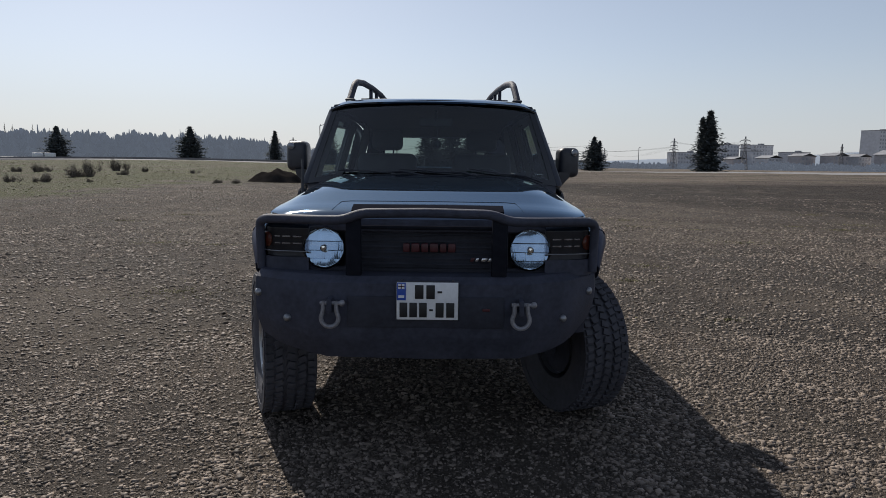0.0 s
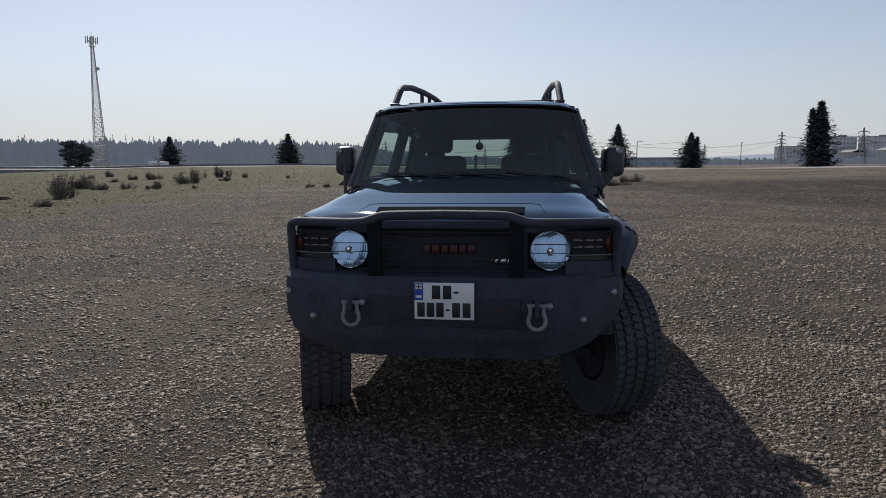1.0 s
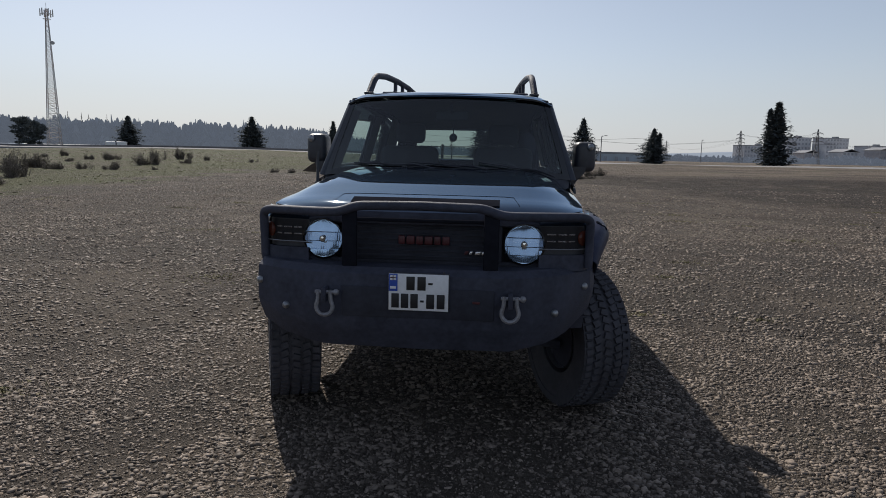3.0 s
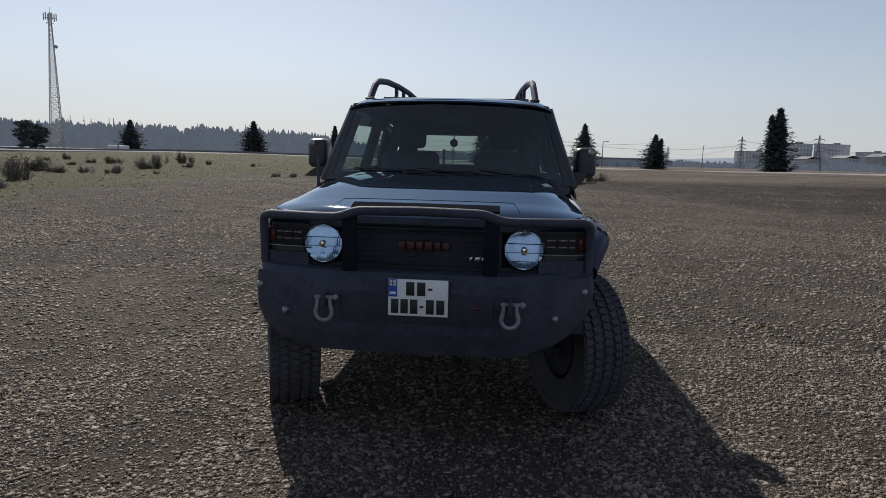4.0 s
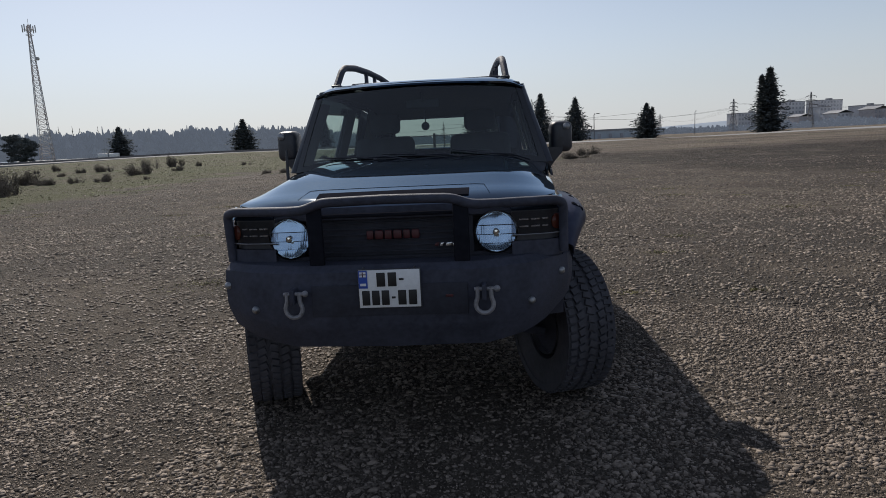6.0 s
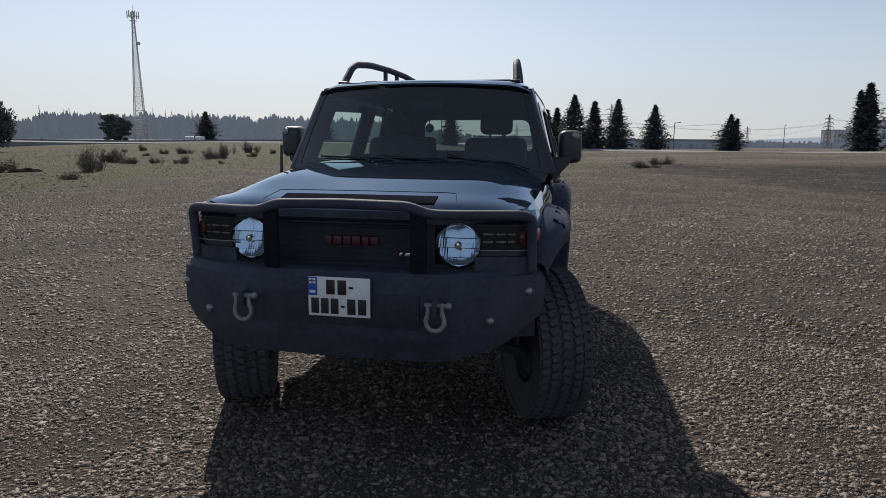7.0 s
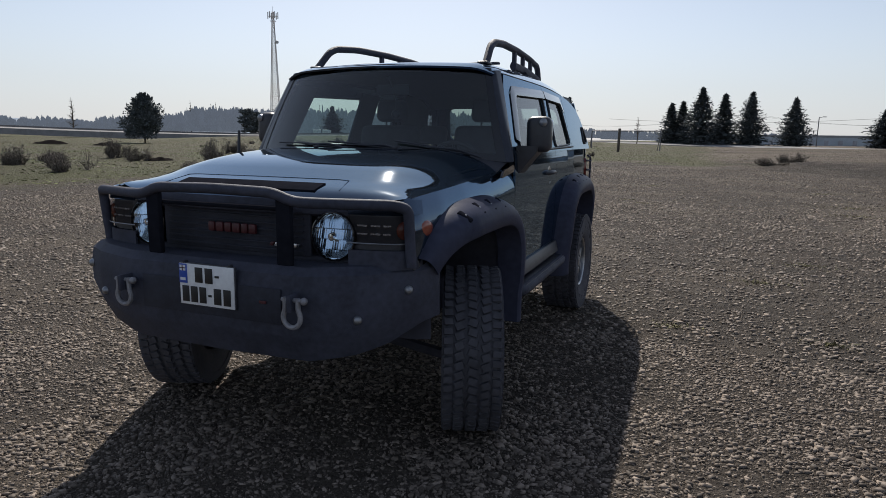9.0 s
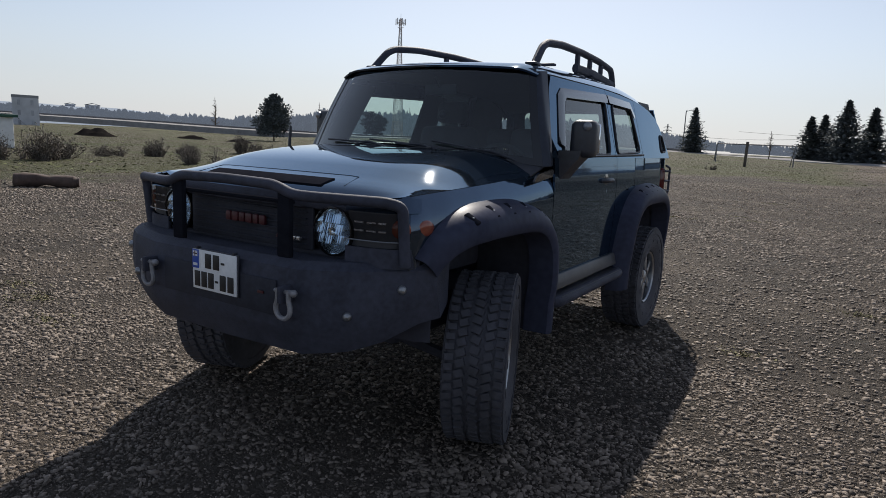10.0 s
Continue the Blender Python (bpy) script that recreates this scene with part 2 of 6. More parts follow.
def thick(bm, t):
    """Gives a sheet a thickness."""
    bmesh.ops.recalc_face_normals(bm, faces=bm.faces)
    bmesh.ops.solidify(bm, geom=bm.faces[:], thickness=t)
    return bm


def revolve(bm, prof, n=32, m=None, close=False):
    """Turns a profile of (radius, along) round the local y axis."""
    m = m or Matrix()
    rows = [[m @ Vector((r * math.cos(2 * math.pi * k / n), a, r * math.sin(2 * math.pi * k / n))) for k in range(n)] for r, a in prof]
    v = loft(bm, rows, closed=True)
    if close:
        bm.faces.new(v[0][::-1])
        bm.faces.new(v[-1])
    return v


def sheet(bm, outer, holes, place):
    """A flat polygon with holes in two coordinates, laid into space by place()."""
    edges = []
    for loop in [outer] + holes:
        v = [bm.verts.new((a, b, 0)) for a, b in loop]
        edges += [bm.edges.new((v[i], v[(i + 1) % len(v)])) for i in range(len(v))]
    bmesh.ops.triangle_fill(bm, use_beauty=True, use_dissolve=False, edges=edges)
    for v in bm.verts:
        v.co = place(v.co.x, v.co.y)
    return bm


def rounded(poly, r, n=4):
    """A closed 2D polygon with rounded corners."""
    out, m = [], len(poly)
    for i in range(m):
        a, b, c = Vector(poly[i - 1]), Vector(poly[i]), Vector(poly[(i + 1) % m])
        d = min(r, (a - b).length * 0.4, (c - b).length * 0.4)
        s, e = b + (a - b).normalized() * d, b + (c - b).normalized() * d
        for k in range(n + 1):
            t = k / n
            q = (1 - t) ** 2 * s + 2 * t * (1 - t) * b + t * t * e
            out.append((q.x, q.y))
    return out


def curve(table, x):
    return float(np.interp(x, [a for a, _ in table], [b for _, b in table]))


def soft(table, x):
    """Reads a table with a smooth curve."""
    i = max(0, min(len(table) - 2, int(np.searchsorted([a for a, _ in table], x)) - 1))
    x0, y0 = table[i]
    x1, y1 = table[i + 1]
    m0 = (y1 - table[i - 1][1]) / (x1 - table[i - 1][0]) if i > 0 else (y1 - y0) / (x1 - x0)
    m1 = (table[i + 2][1] - y0) / (table[i + 2][0] - x0) if i + 2 < len(table) else (y1 - y0) / (x1 - x0)
    h = x1 - x0
    t = min(1.0, max(0.0, (x - x0) / h))
    return (2 * t ** 3 - 3 * t * t + 1) * y0 + (t ** 3 - 2 * t * t + t) * h * m0 + (3 * t * t - 2 * t ** 3) * y1 + (t ** 3 - t * t) * h * m1


def big_mesh(name, verts, faces, material, parent=None, smooth=False):
    """A joined mesh from arrays, for stuff."""
    me = bpy.data.meshes.new(name)
    me.vertices.add(len(verts))
    me.vertices.foreach_set("co", np.asarray(verts, np.float32).ravel())
    k = faces.shape[1]
    me.loops.add(faces.size)
    me.loops.foreach_set("vertex_index", faces.astype(np.int32).ravel())
    me.polygons.add(len(faces))
    me.polygons.foreach_set("loop_start", np.arange(0, faces.size, k, dtype=np.int32))
    me.update(calc_edges=True)
    if smooth:
        me.shade_smooth()
    me.materials.append(material)
    ob = new(name, me)
    ob.parent = parent
    return ob

# ---- ground ----
LIFT = [(-180, 0.5), (-60, 0.8), (-25, 0.88), (0, 0.85), (12, 1.4), (22, 1.7), (31, 1.6), (40, 1.2), (47, 0.5), (60, 0.6), (75, 0.8), (180, 0.5)]


def land(x, y):
    """Height of the ground: flat gravel by the car, a slow rise to the road and the trees."""
    r, az = math.hypot(x, y), math.degrees(math.atan2(-x, y))
    s = min(1.0, max(0.0, (r - 15) / 75))
    s = s * s * (3 - 2 * s)
    w = min(1.0, max(0.0, (r - 9) / 12))
    ridge = min(1.0, max(0.0, (x - 2) / 5)) * math.exp(-((y - 37 - 0.05 * x) / 3.2) ** 2) * (0.14 + 0.22 * max(0.0, noise.noise((x * 0.35, y * 0.5, 6))))
    return curve(LIFT, az) * s + ridge + w * 0.07 * noise.noise((x * 0.16, y * 0.16, 0)) + 0.012 * min(1.0, r / 4) * noise.noise((x * 0.9, y * 0.9, 3))


def ground_material():
    m = bpy.data.materials.new("gravel_and_grass")
    nt, p = nodes_of(m)
    n, l = nt.nodes, nt.links

    def node(kind, **kw):
        o = n.new(kind)
        for k, v in kw.items():
            o.inputs[k].default_value = v
        return o

    def math_node(op, a, b):
        o = n.new("ShaderNodeMath")
        o.operation = op
        for i, q in enumerate((a, b)):
            if isinstance(q, (int, float)):
                o.inputs[i].default_value = q
            else:
                l.new(q, o.inputs[i])
        return o.outputs[0]

    def ramp(src, lo, hi, a=0.0, b=1.0):
        o = n.new("ShaderNodeMapRange")
        o.interpolation_type = "SMOOTHSTEP"
        for k, v in (("From Min", lo), ("From Max", hi), ("To Min", a), ("To Max", b)):
            o.inputs[k].default_value = v
        l.new(src, o.inputs["Value"])
        return o.outputs[0]

    def blend(f, a, b):
        o = n.new("ShaderNodeMix")
        o.data_type = "RGBA"
        if isinstance(f, float):
            o.inputs[0].default_value = f
        else:
            l.new(f, o.inputs[0])
        for i, q in ((6, a), (7, b)):
            if isinstance(q, tuple):
                o.inputs[i].default_value = (*q, 1)
            else:
                l.new(q, o.inputs[i])
        return o.outputs[2]

    geo = n.new("ShaderNodeNewGeometry")
    pos = geo.outputs["Position"]

    def tex(scale, detail=5, rough=0.55):
        o = node("ShaderNodeTexNoise", Scale=scale, Detail=detail, Roughness=rough)
        l.new(pos, o.inputs["Vector"])
        return o.outputs["Fac"]

    def cells(scale):
        o = n.new("ShaderNodeTexVoronoi")
        o.inputs["Scale"].default_value = scale
        l.new(pos, o.inputs["Vector"])
        return o

    xyz = n.new("ShaderNodeSeparateXYZ")
    l.new(pos, xyz.inputs[0])
    x, y = xyz.outputs[0], xyz.outputs[1]
    wob = math_node("MULTIPLY", math_node("SUBTRACT", tex(0.22, 7, 0.68), 0.5), 14.0)
    field = math_node("MAXIMUM", math_node("SUBTRACT", math_node("MULTIPLY", x, -1.0), 15.0), math_node("MULTIPLY", math_node("SUBTRACT", y, 35.0), 0.6))
    grassy = math_node("MULTIPLY", ramp(math_node("ADD", field, wob), -1.0, 2.0), ramp(x, 12, 2))
    lane = math_node("MULTIPLY", math_node("SUBTRACT", math_node("ADD", y, math_node("MULTIPLY", x, 2.5)), 42.0), 0.37)
    earthy = math_node("MULTIPLY", ramp(math_node("ADD", lane, math_node("MULTIPLY", wob, 0.6)), -2, 4), ramp(x, 0, 4))
    # gravel: stones of two sizes, dusty soil between, darker and paler patches
    c1, c2, c3 = cells(26), cells(58), cells(105)
    grey = blend(c1.outputs["Color"], (0.095, 0.077, 0.063), (0.165, 0.138, 0.115))
    grey2 = blend(c2.outputs["Color"], (0.088, 0.071, 0.058), (0.165, 0.138, 0.115))
    gravel = blend(0.6, grey, grey2)
    # dark soil between the stones, the shade of the gaps painted in with it
    gap = ramp(c1.outputs["Distance"], 0.35, 0.75, 0, 0.65)
    gravel = blend(gap, gravel, (0.030, 0.024, 0.020))
    gravel = blend(ramp(tex(11, 4, 0.6), 0.44, 0.60, 0, 0.75), gravel, (0.046, 0.040, 0.035))
    gravel = blend(ramp(tex(3.2, 5, 0.65), 0.52, 0.68, 0, 0.5), gravel, (0.118, 0.096, 0.078))
    gravel = blend(ramp(tex(0.5), 0.42, 0.66, 0, 0.6), gravel, (0.112, 0.084, 0.066))
    gravel = blend(ramp(tex(1.3, 6, 0.6), 0.58, 0.72, 0, 0.6), gravel, (0.078, 0.074, 0.045))
    gravel = blend(ramp(tex(34, 3, 0.6), 0.50, 0.62, 0, 0.65), gravel, (0.036, 0.029, 0.024))
    gravel = blend(ramp(tex(23, 3, 0.6), 0.60, 0.70, 0, 0.6), gravel, (0.235, 0.212, 0.186))
    gravel = blend(ramp(tex(0.8, 7, 0.7), 0.52, 0.68, 0, 0.45), gravel, (0.165, 0.142, 0.120))
    gravel = blend(ramp(tex(0.31, 7, 0.7), 0.53, 0.66, 0, 0.6), gravel, (0.082, 0.072, 0.060))
    gravel = blend(ramp(tex(15, 5, 0.75), 0.50, 0.60, 0, 0.7), gravel, (0.040, 0.032, 0.026))
    gravel = blend(ramp(tex(5.5, 6, 0.75), 0.54, 0.64, 0, 0.55), gravel, (0.195, 0.165, 0.138))
    gravel = blend(ramp(tex(2.1, 6, 0.7), 0.54, 0.66, 0, 0.5), gravel, (0.058, 0.046, 0.037))
    gravel = blend(ramp(tex(0.24, 7, 0.68), 0.47, 0.60, 0, 0.55), gravel, (0.185, 0.152, 0.120))
    gravel = blend(ramp(tex(0.9, 7, 0.72), 0.50, 0.60, 0, 0.45), gravel, (0.062, 0.050, 0.041))
    grass = blend(ramp(tex(9), 0.35, 0.65), (0.078, 0.072, 0.039), (0.114, 0.102, 0.062))
    grass = blend(ramp(tex(0.22, 6), 0.45, 0.62), grass, (0.076, 0.086, 0.034))
    grass = blend(ramp(tex(5, 6, 0.65), 0.48, 0.62, 0, 0.7), grass, (0.070, 0.066, 0.034))
    grass = blend(ramp(tex(0.9, 6), 0.55, 0.72, 0, 0.8), grass, (0.118, 0.098, 0.072))
    streak = n.new("ShaderNodeMapping")
    streak.inputs["Scale"].default_value = (0.07, 0.22, 1)
    l.new(pos, streak.inputs["Vector"])
    st = node("ShaderNodeTexNoise", Scale=1.0, Detail=6.0)
    l.new(streak.outputs[0], st.inputs["Vector"])
    earth = blend(ramp(st.outputs["Fac"], 0.38, 0.66), (0.098, 0.078, 0.062), (0.205, 0.165, 0.130))
    earth = blend(ramp(tex(6, 5, 0.65), 0.46, 0.6, 0, 0.6), earth, (0.105, 0.085, 0.069))
    earth = blend(ramp(tex(0.4, 6), 0.5, 0.7, 0, 0.7), earth, (0.110, 0.100, 0.062))
    earth = blend(ramp(tex(0.13, 7, 0.7), 0.53, 0.64, 0, 0.75), earth, (0.070, 0.058, 0.047))
    dug = math_node("MULTIPLY", ramp(math_node("ADD", lane, wob), -1.5, 2.5), ramp(math_node("ADD", y, wob), 47, 36))
    earth = blend(math_node("MULTIPLY", dug, ramp(tex(0.7, 7, 0.75), 0.34, 0.54, 0.4, 1.0)), earth, (0.040, 0.031, 0.025))
    lush = math_node("MULTIPLY", ramp(math_node("ABSOLUTE", math_node("SUBTRACT", math_node("ADD", field, wob), 4.0), 0.0), 9.0, 1.0), ramp(tex(0.35, 6, 0.65), 0.36, 0.56))
    grass = blend(lush, grass, (0.080, 0.082, 0.034))
    col = blend(grassy, gravel, grass)
    col = blend(earthy, col, earth)
    l.new(col, p.inputs["Base Color"])
    p.inputs["Roughness"].default_value = 0.9
    p.inputs["Specular IOR Level"].default_value = 0.2
    hgt = math_node("ADD", math_node("MULTIPLY", c1.outputs["Distance"], -0.6), math_node("MULTIPLY", c2.outputs["Distance"], -0.3))
    hgt = math_node("ADD", hgt, math_node("MULTIPLY", c3.outputs["Distance"], -0.28))
    hgt = math_node("ADD", hgt, math_node("MULTIPLY", tex(19, 8, 0.8), 1.1))
    hgt = math_node("ADD", hgt, math_node("MULTIPLY", tex(7, 7, 0.75), 1.6))
    hgt = math_node("ADD", hgt, math_node("MULTIPLY", tex(1.4, 8, 0.75), 1.6))
    bu = n.new("ShaderNodeBump")
    bu.inputs["Strength"].default_value, bu.inputs["Distance"].default_value = 1.0, 0.09
    l.new(hgt, bu.inputs["Height"])
    l.new(bu.outputs[0], p.inputs["Normal"])
    return m


GROUND = ground_material()
rings = [0.0] + [0.35 * 1.047 ** k for k in range(205)]
rings = [r for r in rings if r < 4200]
SEGS = 220
gv, gf = [], []
for r in rings:
    for k in range(SEGS):
        a = 2 * math.pi * k / SEGS
        gx, gy = r * math.sin(a), r * math.cos(a)
        gv.append((gx, gy, land(gx, gy)))
for i in range(len(rings) - 1):
    for k in range(SEGS):
        gf.append((i * SEGS + k, i * SEGS + (k + 1) % SEGS, (i + 1) * SEGS + (k + 1) % SEGS, (i + 1) * SEGS + k))
ground = big_mesh("ground", np.array(gv), np.array(gf), GROUND, smooth=True)
tagged(ground, "stony brown gravel lot running into dry grass and bare earth", "ground", kind="structure")

# road on its low bank before the trees, tilted to fit the camera's view
ROAD = [(-330, -40, 5.0), (-240, 20, 4.2), (-149, 75, 2.8), (-113, 92, 1.9), (-87, 105, 1.5), (-58, 106.5, 1.75), (-35, 104, 1.6), (-10, 94, 1.2), (8, 86, 0.9), (25, 83, 0.75), (50, 86, 0.9), (110, 98, 0.95), (220, 130, 1.0), (420, 190, 1.0)]
line = smooth_path(ROAD, 8)
rows = []
for i, q in enumerate(line):
    d = line[min(i + 1, len(line) - 1)] - line[max(i - 1, 0)]
    s = Vector((-d.y, d.x, 0)).normalized()
    rows.append([q - s * 3.2 + Vector((0, 0, -1.2)), q - s * 3.0 + Vector((0, 0, -0.05)), q + s * 4 + Vector((0, 0, 0.16)), q + s * 4.4 + Vector((0, 0, -1.2))])
rb = bmesh.new()
loft(rb, rows)
road = part("road", rb, ASPHALT, None, sharp=20)
tagged(road, "pale asphalt road on a low bank beyond the field", "road", kind="structure")
rail = bmesh.new()
rl = [q + Vector((0, 0, 0.0)) for q in line[: int(len(line) * 0.52)]]
rows = []
for i, q in enumerate(rl):
    d = rl[min(i + 1, len(rl) - 1)] - rl[max(i - 1, 0)]
    s = Vector((-d.y, d.x, 0)).normalized() * 4.2
    rows.append([q + s + Vector((0, 0, z)) + s.normalized() * w for z, w in ((0.1, 0), (0.5, 0), (0.5, 0.2), (0.1, 0.25))])
loft(rail, rows)
tagged(part("road_barrier", rail, BARRIERGREY, None), "dark low barrier along the far side of the road", "barrier", kind="structure")


def scatter_stones(name, n, spread, rmin, rmax, seed, facets, few=2.8):
    """Loose platy stones, turned at random, lying flat on the soil."""
    rng = np.random.default_rng(seed)
    ang = np.arange(facets) * 2 * np.pi / facets
    ring = np.stack([np.cos(ang), np.sin(ang)], 1)
    base = np.concatenate([np.c_[ring, -np.ones(facets)], np.c_[ring * 0.86, np.ones(facets)]])
    tri = [(facets, facets + k, facets + k + 1) for k in range(1, facets - 1)]
    for k in range(facets):
        j = (k + 1) % facets
        tri += [(k, j, facets + j), (k, facets + j, facets + k)]
    tri = np.array(tri)
    xs, ys, grow = spread(rng, n)
    patch = np.array([noise.noise((a * 1.1, c * 1.1, 4)) + 0.6 * noise.noise((a * 3.6, c * 3.6, 8)) for a, c in zip(xs, ys)])
    field = np.maximum(-xs - 15, (ys - 35) * 0.6) + 5 * patch
    earth = (ys + 2.5 * xs - 44) * (xs > 1)
    keep = rng.random(n) < np.clip(0.86 + 0.7 * patch, 0.5, 1.0) * np.where(field > 0, 0.05, np.where(earth > 0, 0.3, 1.0))
    xs, ys, grow, n = xs[keep], ys[keep], grow[keep] * (1 + 0.25 * patch[keep]), int(keep.sum())
    zs = np.array([land(a, c) for a, c in zip(xs, ys)])
    size = (rmin + (rmax - rmin) * rng.random(n) ** few) * grow
    uneven = 1 + 0.30 * rng.standard_normal((n, facets)).clip(-1.7, 1.7)
    uneven = np.concatenate([uneven, uneven * (1 + 0.12 * rng.standard_normal((n, facets)))], 1)
    v = np.repeat(base[None], n, 0)
    v[:, :, :2] *= uneven[:, :, None]
    v[:, facets:, 2] *= 0.85 + 0.3 * rng.random((n, facets))
    v = v * (size[:, None] * (0.8 + 0.5 * rng.random((n, 1))))[:, :, None] * np.stack([1.15 * np.ones(n), 0.45 + 0.45 * rng.random(n), 0.15 + 0.26 * rng.random(n)], 1)[:, None]
    tl = rng.normal(0, 0.30, n)
    c, s = np.cos(tl)[:, None], np.sin(tl)[:, None]
    v = np.stack([v[..., 0], v[..., 1] * c - v[..., 2] * s, v[..., 1] * s + v[..., 2] * c], -1)
    an = rng.random(n) * 2 * np.pi
    c, s = np.cos(an)[:, None], np.sin(an)[:, None]
    v = np.stack([v[..., 0] * c - v[..., 1] * s, v[..., 0] * s + v[..., 1] * c, v[..., 2]], -1)
    v += np.stack([xs, ys, zs + size * 0.18], 1)[:, None]
    faces = (tri[None] + (np.arange(n) * len(base))[:, None, None]).reshape(-1, 3)
    ob = big_mesh(name, v.reshape(-1, 3), faces, STONE)
    return tagged(ob, "loose flat grey-brown gravel stones on dusty soil", "gravel", kind="stuff")


def fan(d0, d1, fall):
    """Spread over the lot in front of the car's nose and beyond it, thinning with distance."""
    def spread(rng, n):
        k = 2 - fall
        d = (d0 ** k + (d1 ** k - d0 ** k) * rng.random(n)) ** (1 / k)
        a = np.radians(-40 + 108 * rng.random(n))
        return 0.9 - d * np.sin(a), -4.2 + d * np.cos(a), 1 + 0.035 * np.maximum(0, d - 6)
    return spread


scatter_stones("gravel", 112000, fan(2.5, 6.2, 0.75), 0.004, 0.018, 5, 4)
scatter_stones("gravel", 72000, fan(2.5, 6.0, 0.75), 0.003, 0.008, 9, 3)
scatter_stones("gravel", 86000, fan(5.9, 18.0, 1.25), 0.008, 0.023, 7, 4, 2.3)
scatter_stones("gravel", 70000, fan(12.0, 36.0, 1.5), 0.010, 0.024, 6, 3, 2.3)

# short dry grass in the field
rng = np.random.default_rng(11)
NG = 36000
gd, ga = 13 + 66 * rng.random(NG) ** 1.4, np.radians(86 - 92 * rng.random(NG) ** 1.3)
gx, gy = 0.5 - gd * np.sin(ga), -4 + gd * np.cos(ga)
keep = np.array([noise.noise((a * 0.22, b * 0.22, 9)) for a, b in zip(gx, gy)]) * 6 + np.maximum(-gx - 15, (gy - 35) * 0.6) > 0
gx, gy, gd = gx[keep], gy[keep], gd[keep]
gz = np.array([land(a, b) for a, b in zip(gx, gy)])
m = len(gx)
gh, gw, an = 0.008 + 0.03 * rng.random(m) ** 2, 0.025 + 0.06 * rng.random(m), rng.random(m) * np.pi
e = np.stack([np.cos(an), np.sin(an), np.zeros(m)], 1) * gw[:, None]
c = np.stack([gx, gy, gz - 0.01], 1)
tip = c + np.stack([rng.normal(0, 0.08, m), rng.normal(0, 0.08, m), gh], 1)
gverts = np.stack([c - e, c + e, tip + e * 0.5, tip - e * 0.6], 1).reshape(-1, 3)
tagged(big_mesh("dry_grass", gverts, np.arange(4 * m).reshape(-1, 4), GRASS), "short dry yellow-green winter grass in tufts", "grass", kind="stuff")


# low weeds in patches on the lot
rng = np.random.default_rng(21)
spots = [(-3.36, -0.1, 0.28), (-2.65, -0.36, 0.22), (3.2, 5.8, 0.3), (2.6, 4.45, 0.25), (2.9, 2.3, 0.16), (-4.0, 0.05, 0.25), (1.8, 2.35, 0.15)]
for _ in range(40):
    d, a = 7 + 17 * rng.random(), np.radians(-55 + 130 * rng.random())
    spots.append((0.9 - d * np.sin(a), -4.2 + d * np.cos(a), 0.2 + 0.5 * rng.random()))
pts = []
for sx, sy, sr in spots:
    k = int(150 * sr / 0.25)
    rr, aa = sr * np.abs(rng.normal(0, 0.6, k)), rng.random(k) * 2 * np.pi
    pts.append(np.stack([sx + 1.4 * rr * np.cos(aa), sy + 0.8 * rr * np.sin(aa)], 1))
pts = np.concatenate(pts)
m = len(pts)
c = np.stack([pts[:, 0], pts[:, 1], np.array([land(a, b) for a, b in pts]) + 0.002], 1)
an = rng.random(m) * np.pi
e = np.stack([np.cos(an), np.sin(an), 0 * an], 1) * (0.004 + 0.006 * rng.random(m))[:, None]
tip = c + np.stack([rng.normal(0, 0.02, m), rng.normal(0, 0.02, m), 0.004 + 0.016 * rng.random(m)], 1)
wv = np.stack([c - e, c + e, tip + e * 0.4, tip - e * 0.4], 1).reshape(-1, 3)
tagged(big_mesh("low_weeds", wv, np.arange(4 * m).reshape(-1, 4), WEED), "small green weeds sprouting between the stones", "weeds", kind="stuff")

# ---- the off-road car ----
HALF = [(-0.80, 0.70), (-0.72, 0.812), (-0.62, 0.856), (-0.4, 0.875), (-0.1, 0.884), (0.6, 0.888), (2.6, 0.885), (3.2, 0.868), (3.42, 0.82)]
TUCK = [(0.5, 0.06), (0.62, 0.026), (0.8, 0.010), (1.0, 0.002), (1.15, 0.0), (1.25, 0.0022), (1.33, 0.006), (1.42, 0.012)]
HOODC = [(-0.78, 1.222), (-0.72, 1.260), (-0.62, 1.286), (-0.52, 1.306), (-0.46, 1.324), (-0.40, 1.345), (-0.34, 1.358), (-0.25, 1.373), (-0.1, 1.394), (0.1, 1.411), (0.3, 1.424), (0.5, 1.432)]
SEAM = [(-0.8, 1.222), (-0.6, 1.245), (-0.2, 1.268), (0.2, 1.292), (0.7, 1.33)]
ROOFC = [(0.64, 1.938), (0.72, 1.955), (0.95, 1.970), (1.5, 1.985), (2.2, 1.985), (2.7, 1.96), (3.0, 1.92), (3.15, 1.88), (3.25, 1.83)]
DRIP = [(0.62, 1.884), (0.75, 1.886), (1.2, 1.888), (1.8, 1.892), (2.3, 1.88), (2.8, 1.845), (3.05, 1.80), (3.2, 1.745), (3.3, 1.66), (3.46, 1.44)]
AXF, AXR, TRACK = -0.03, 2.66, 0.86


def side_x(y, z):
    return curve(HALF, y) - soft(TUCK, z)


def glass_x(z):
    return 0.872 - (z - 1.40) * 0.27


def arch_low(y):
    """Lower edge of the body side, with the wheel openings."""
    z = 0.60 if y > -0.5 else 0.93
    for c in (AXF, AXR):
        d = abs(y - c) / 0.575
        if d < 1:
            z = max(z, 0.47 + 0.585 * (1 - d ** 4.0) ** 0.25)
    return z


car = empty("off_road_car", label="dark lifted off-road car with steel bumper and roof rack, on gravel", category="car")
both = (1, -1)


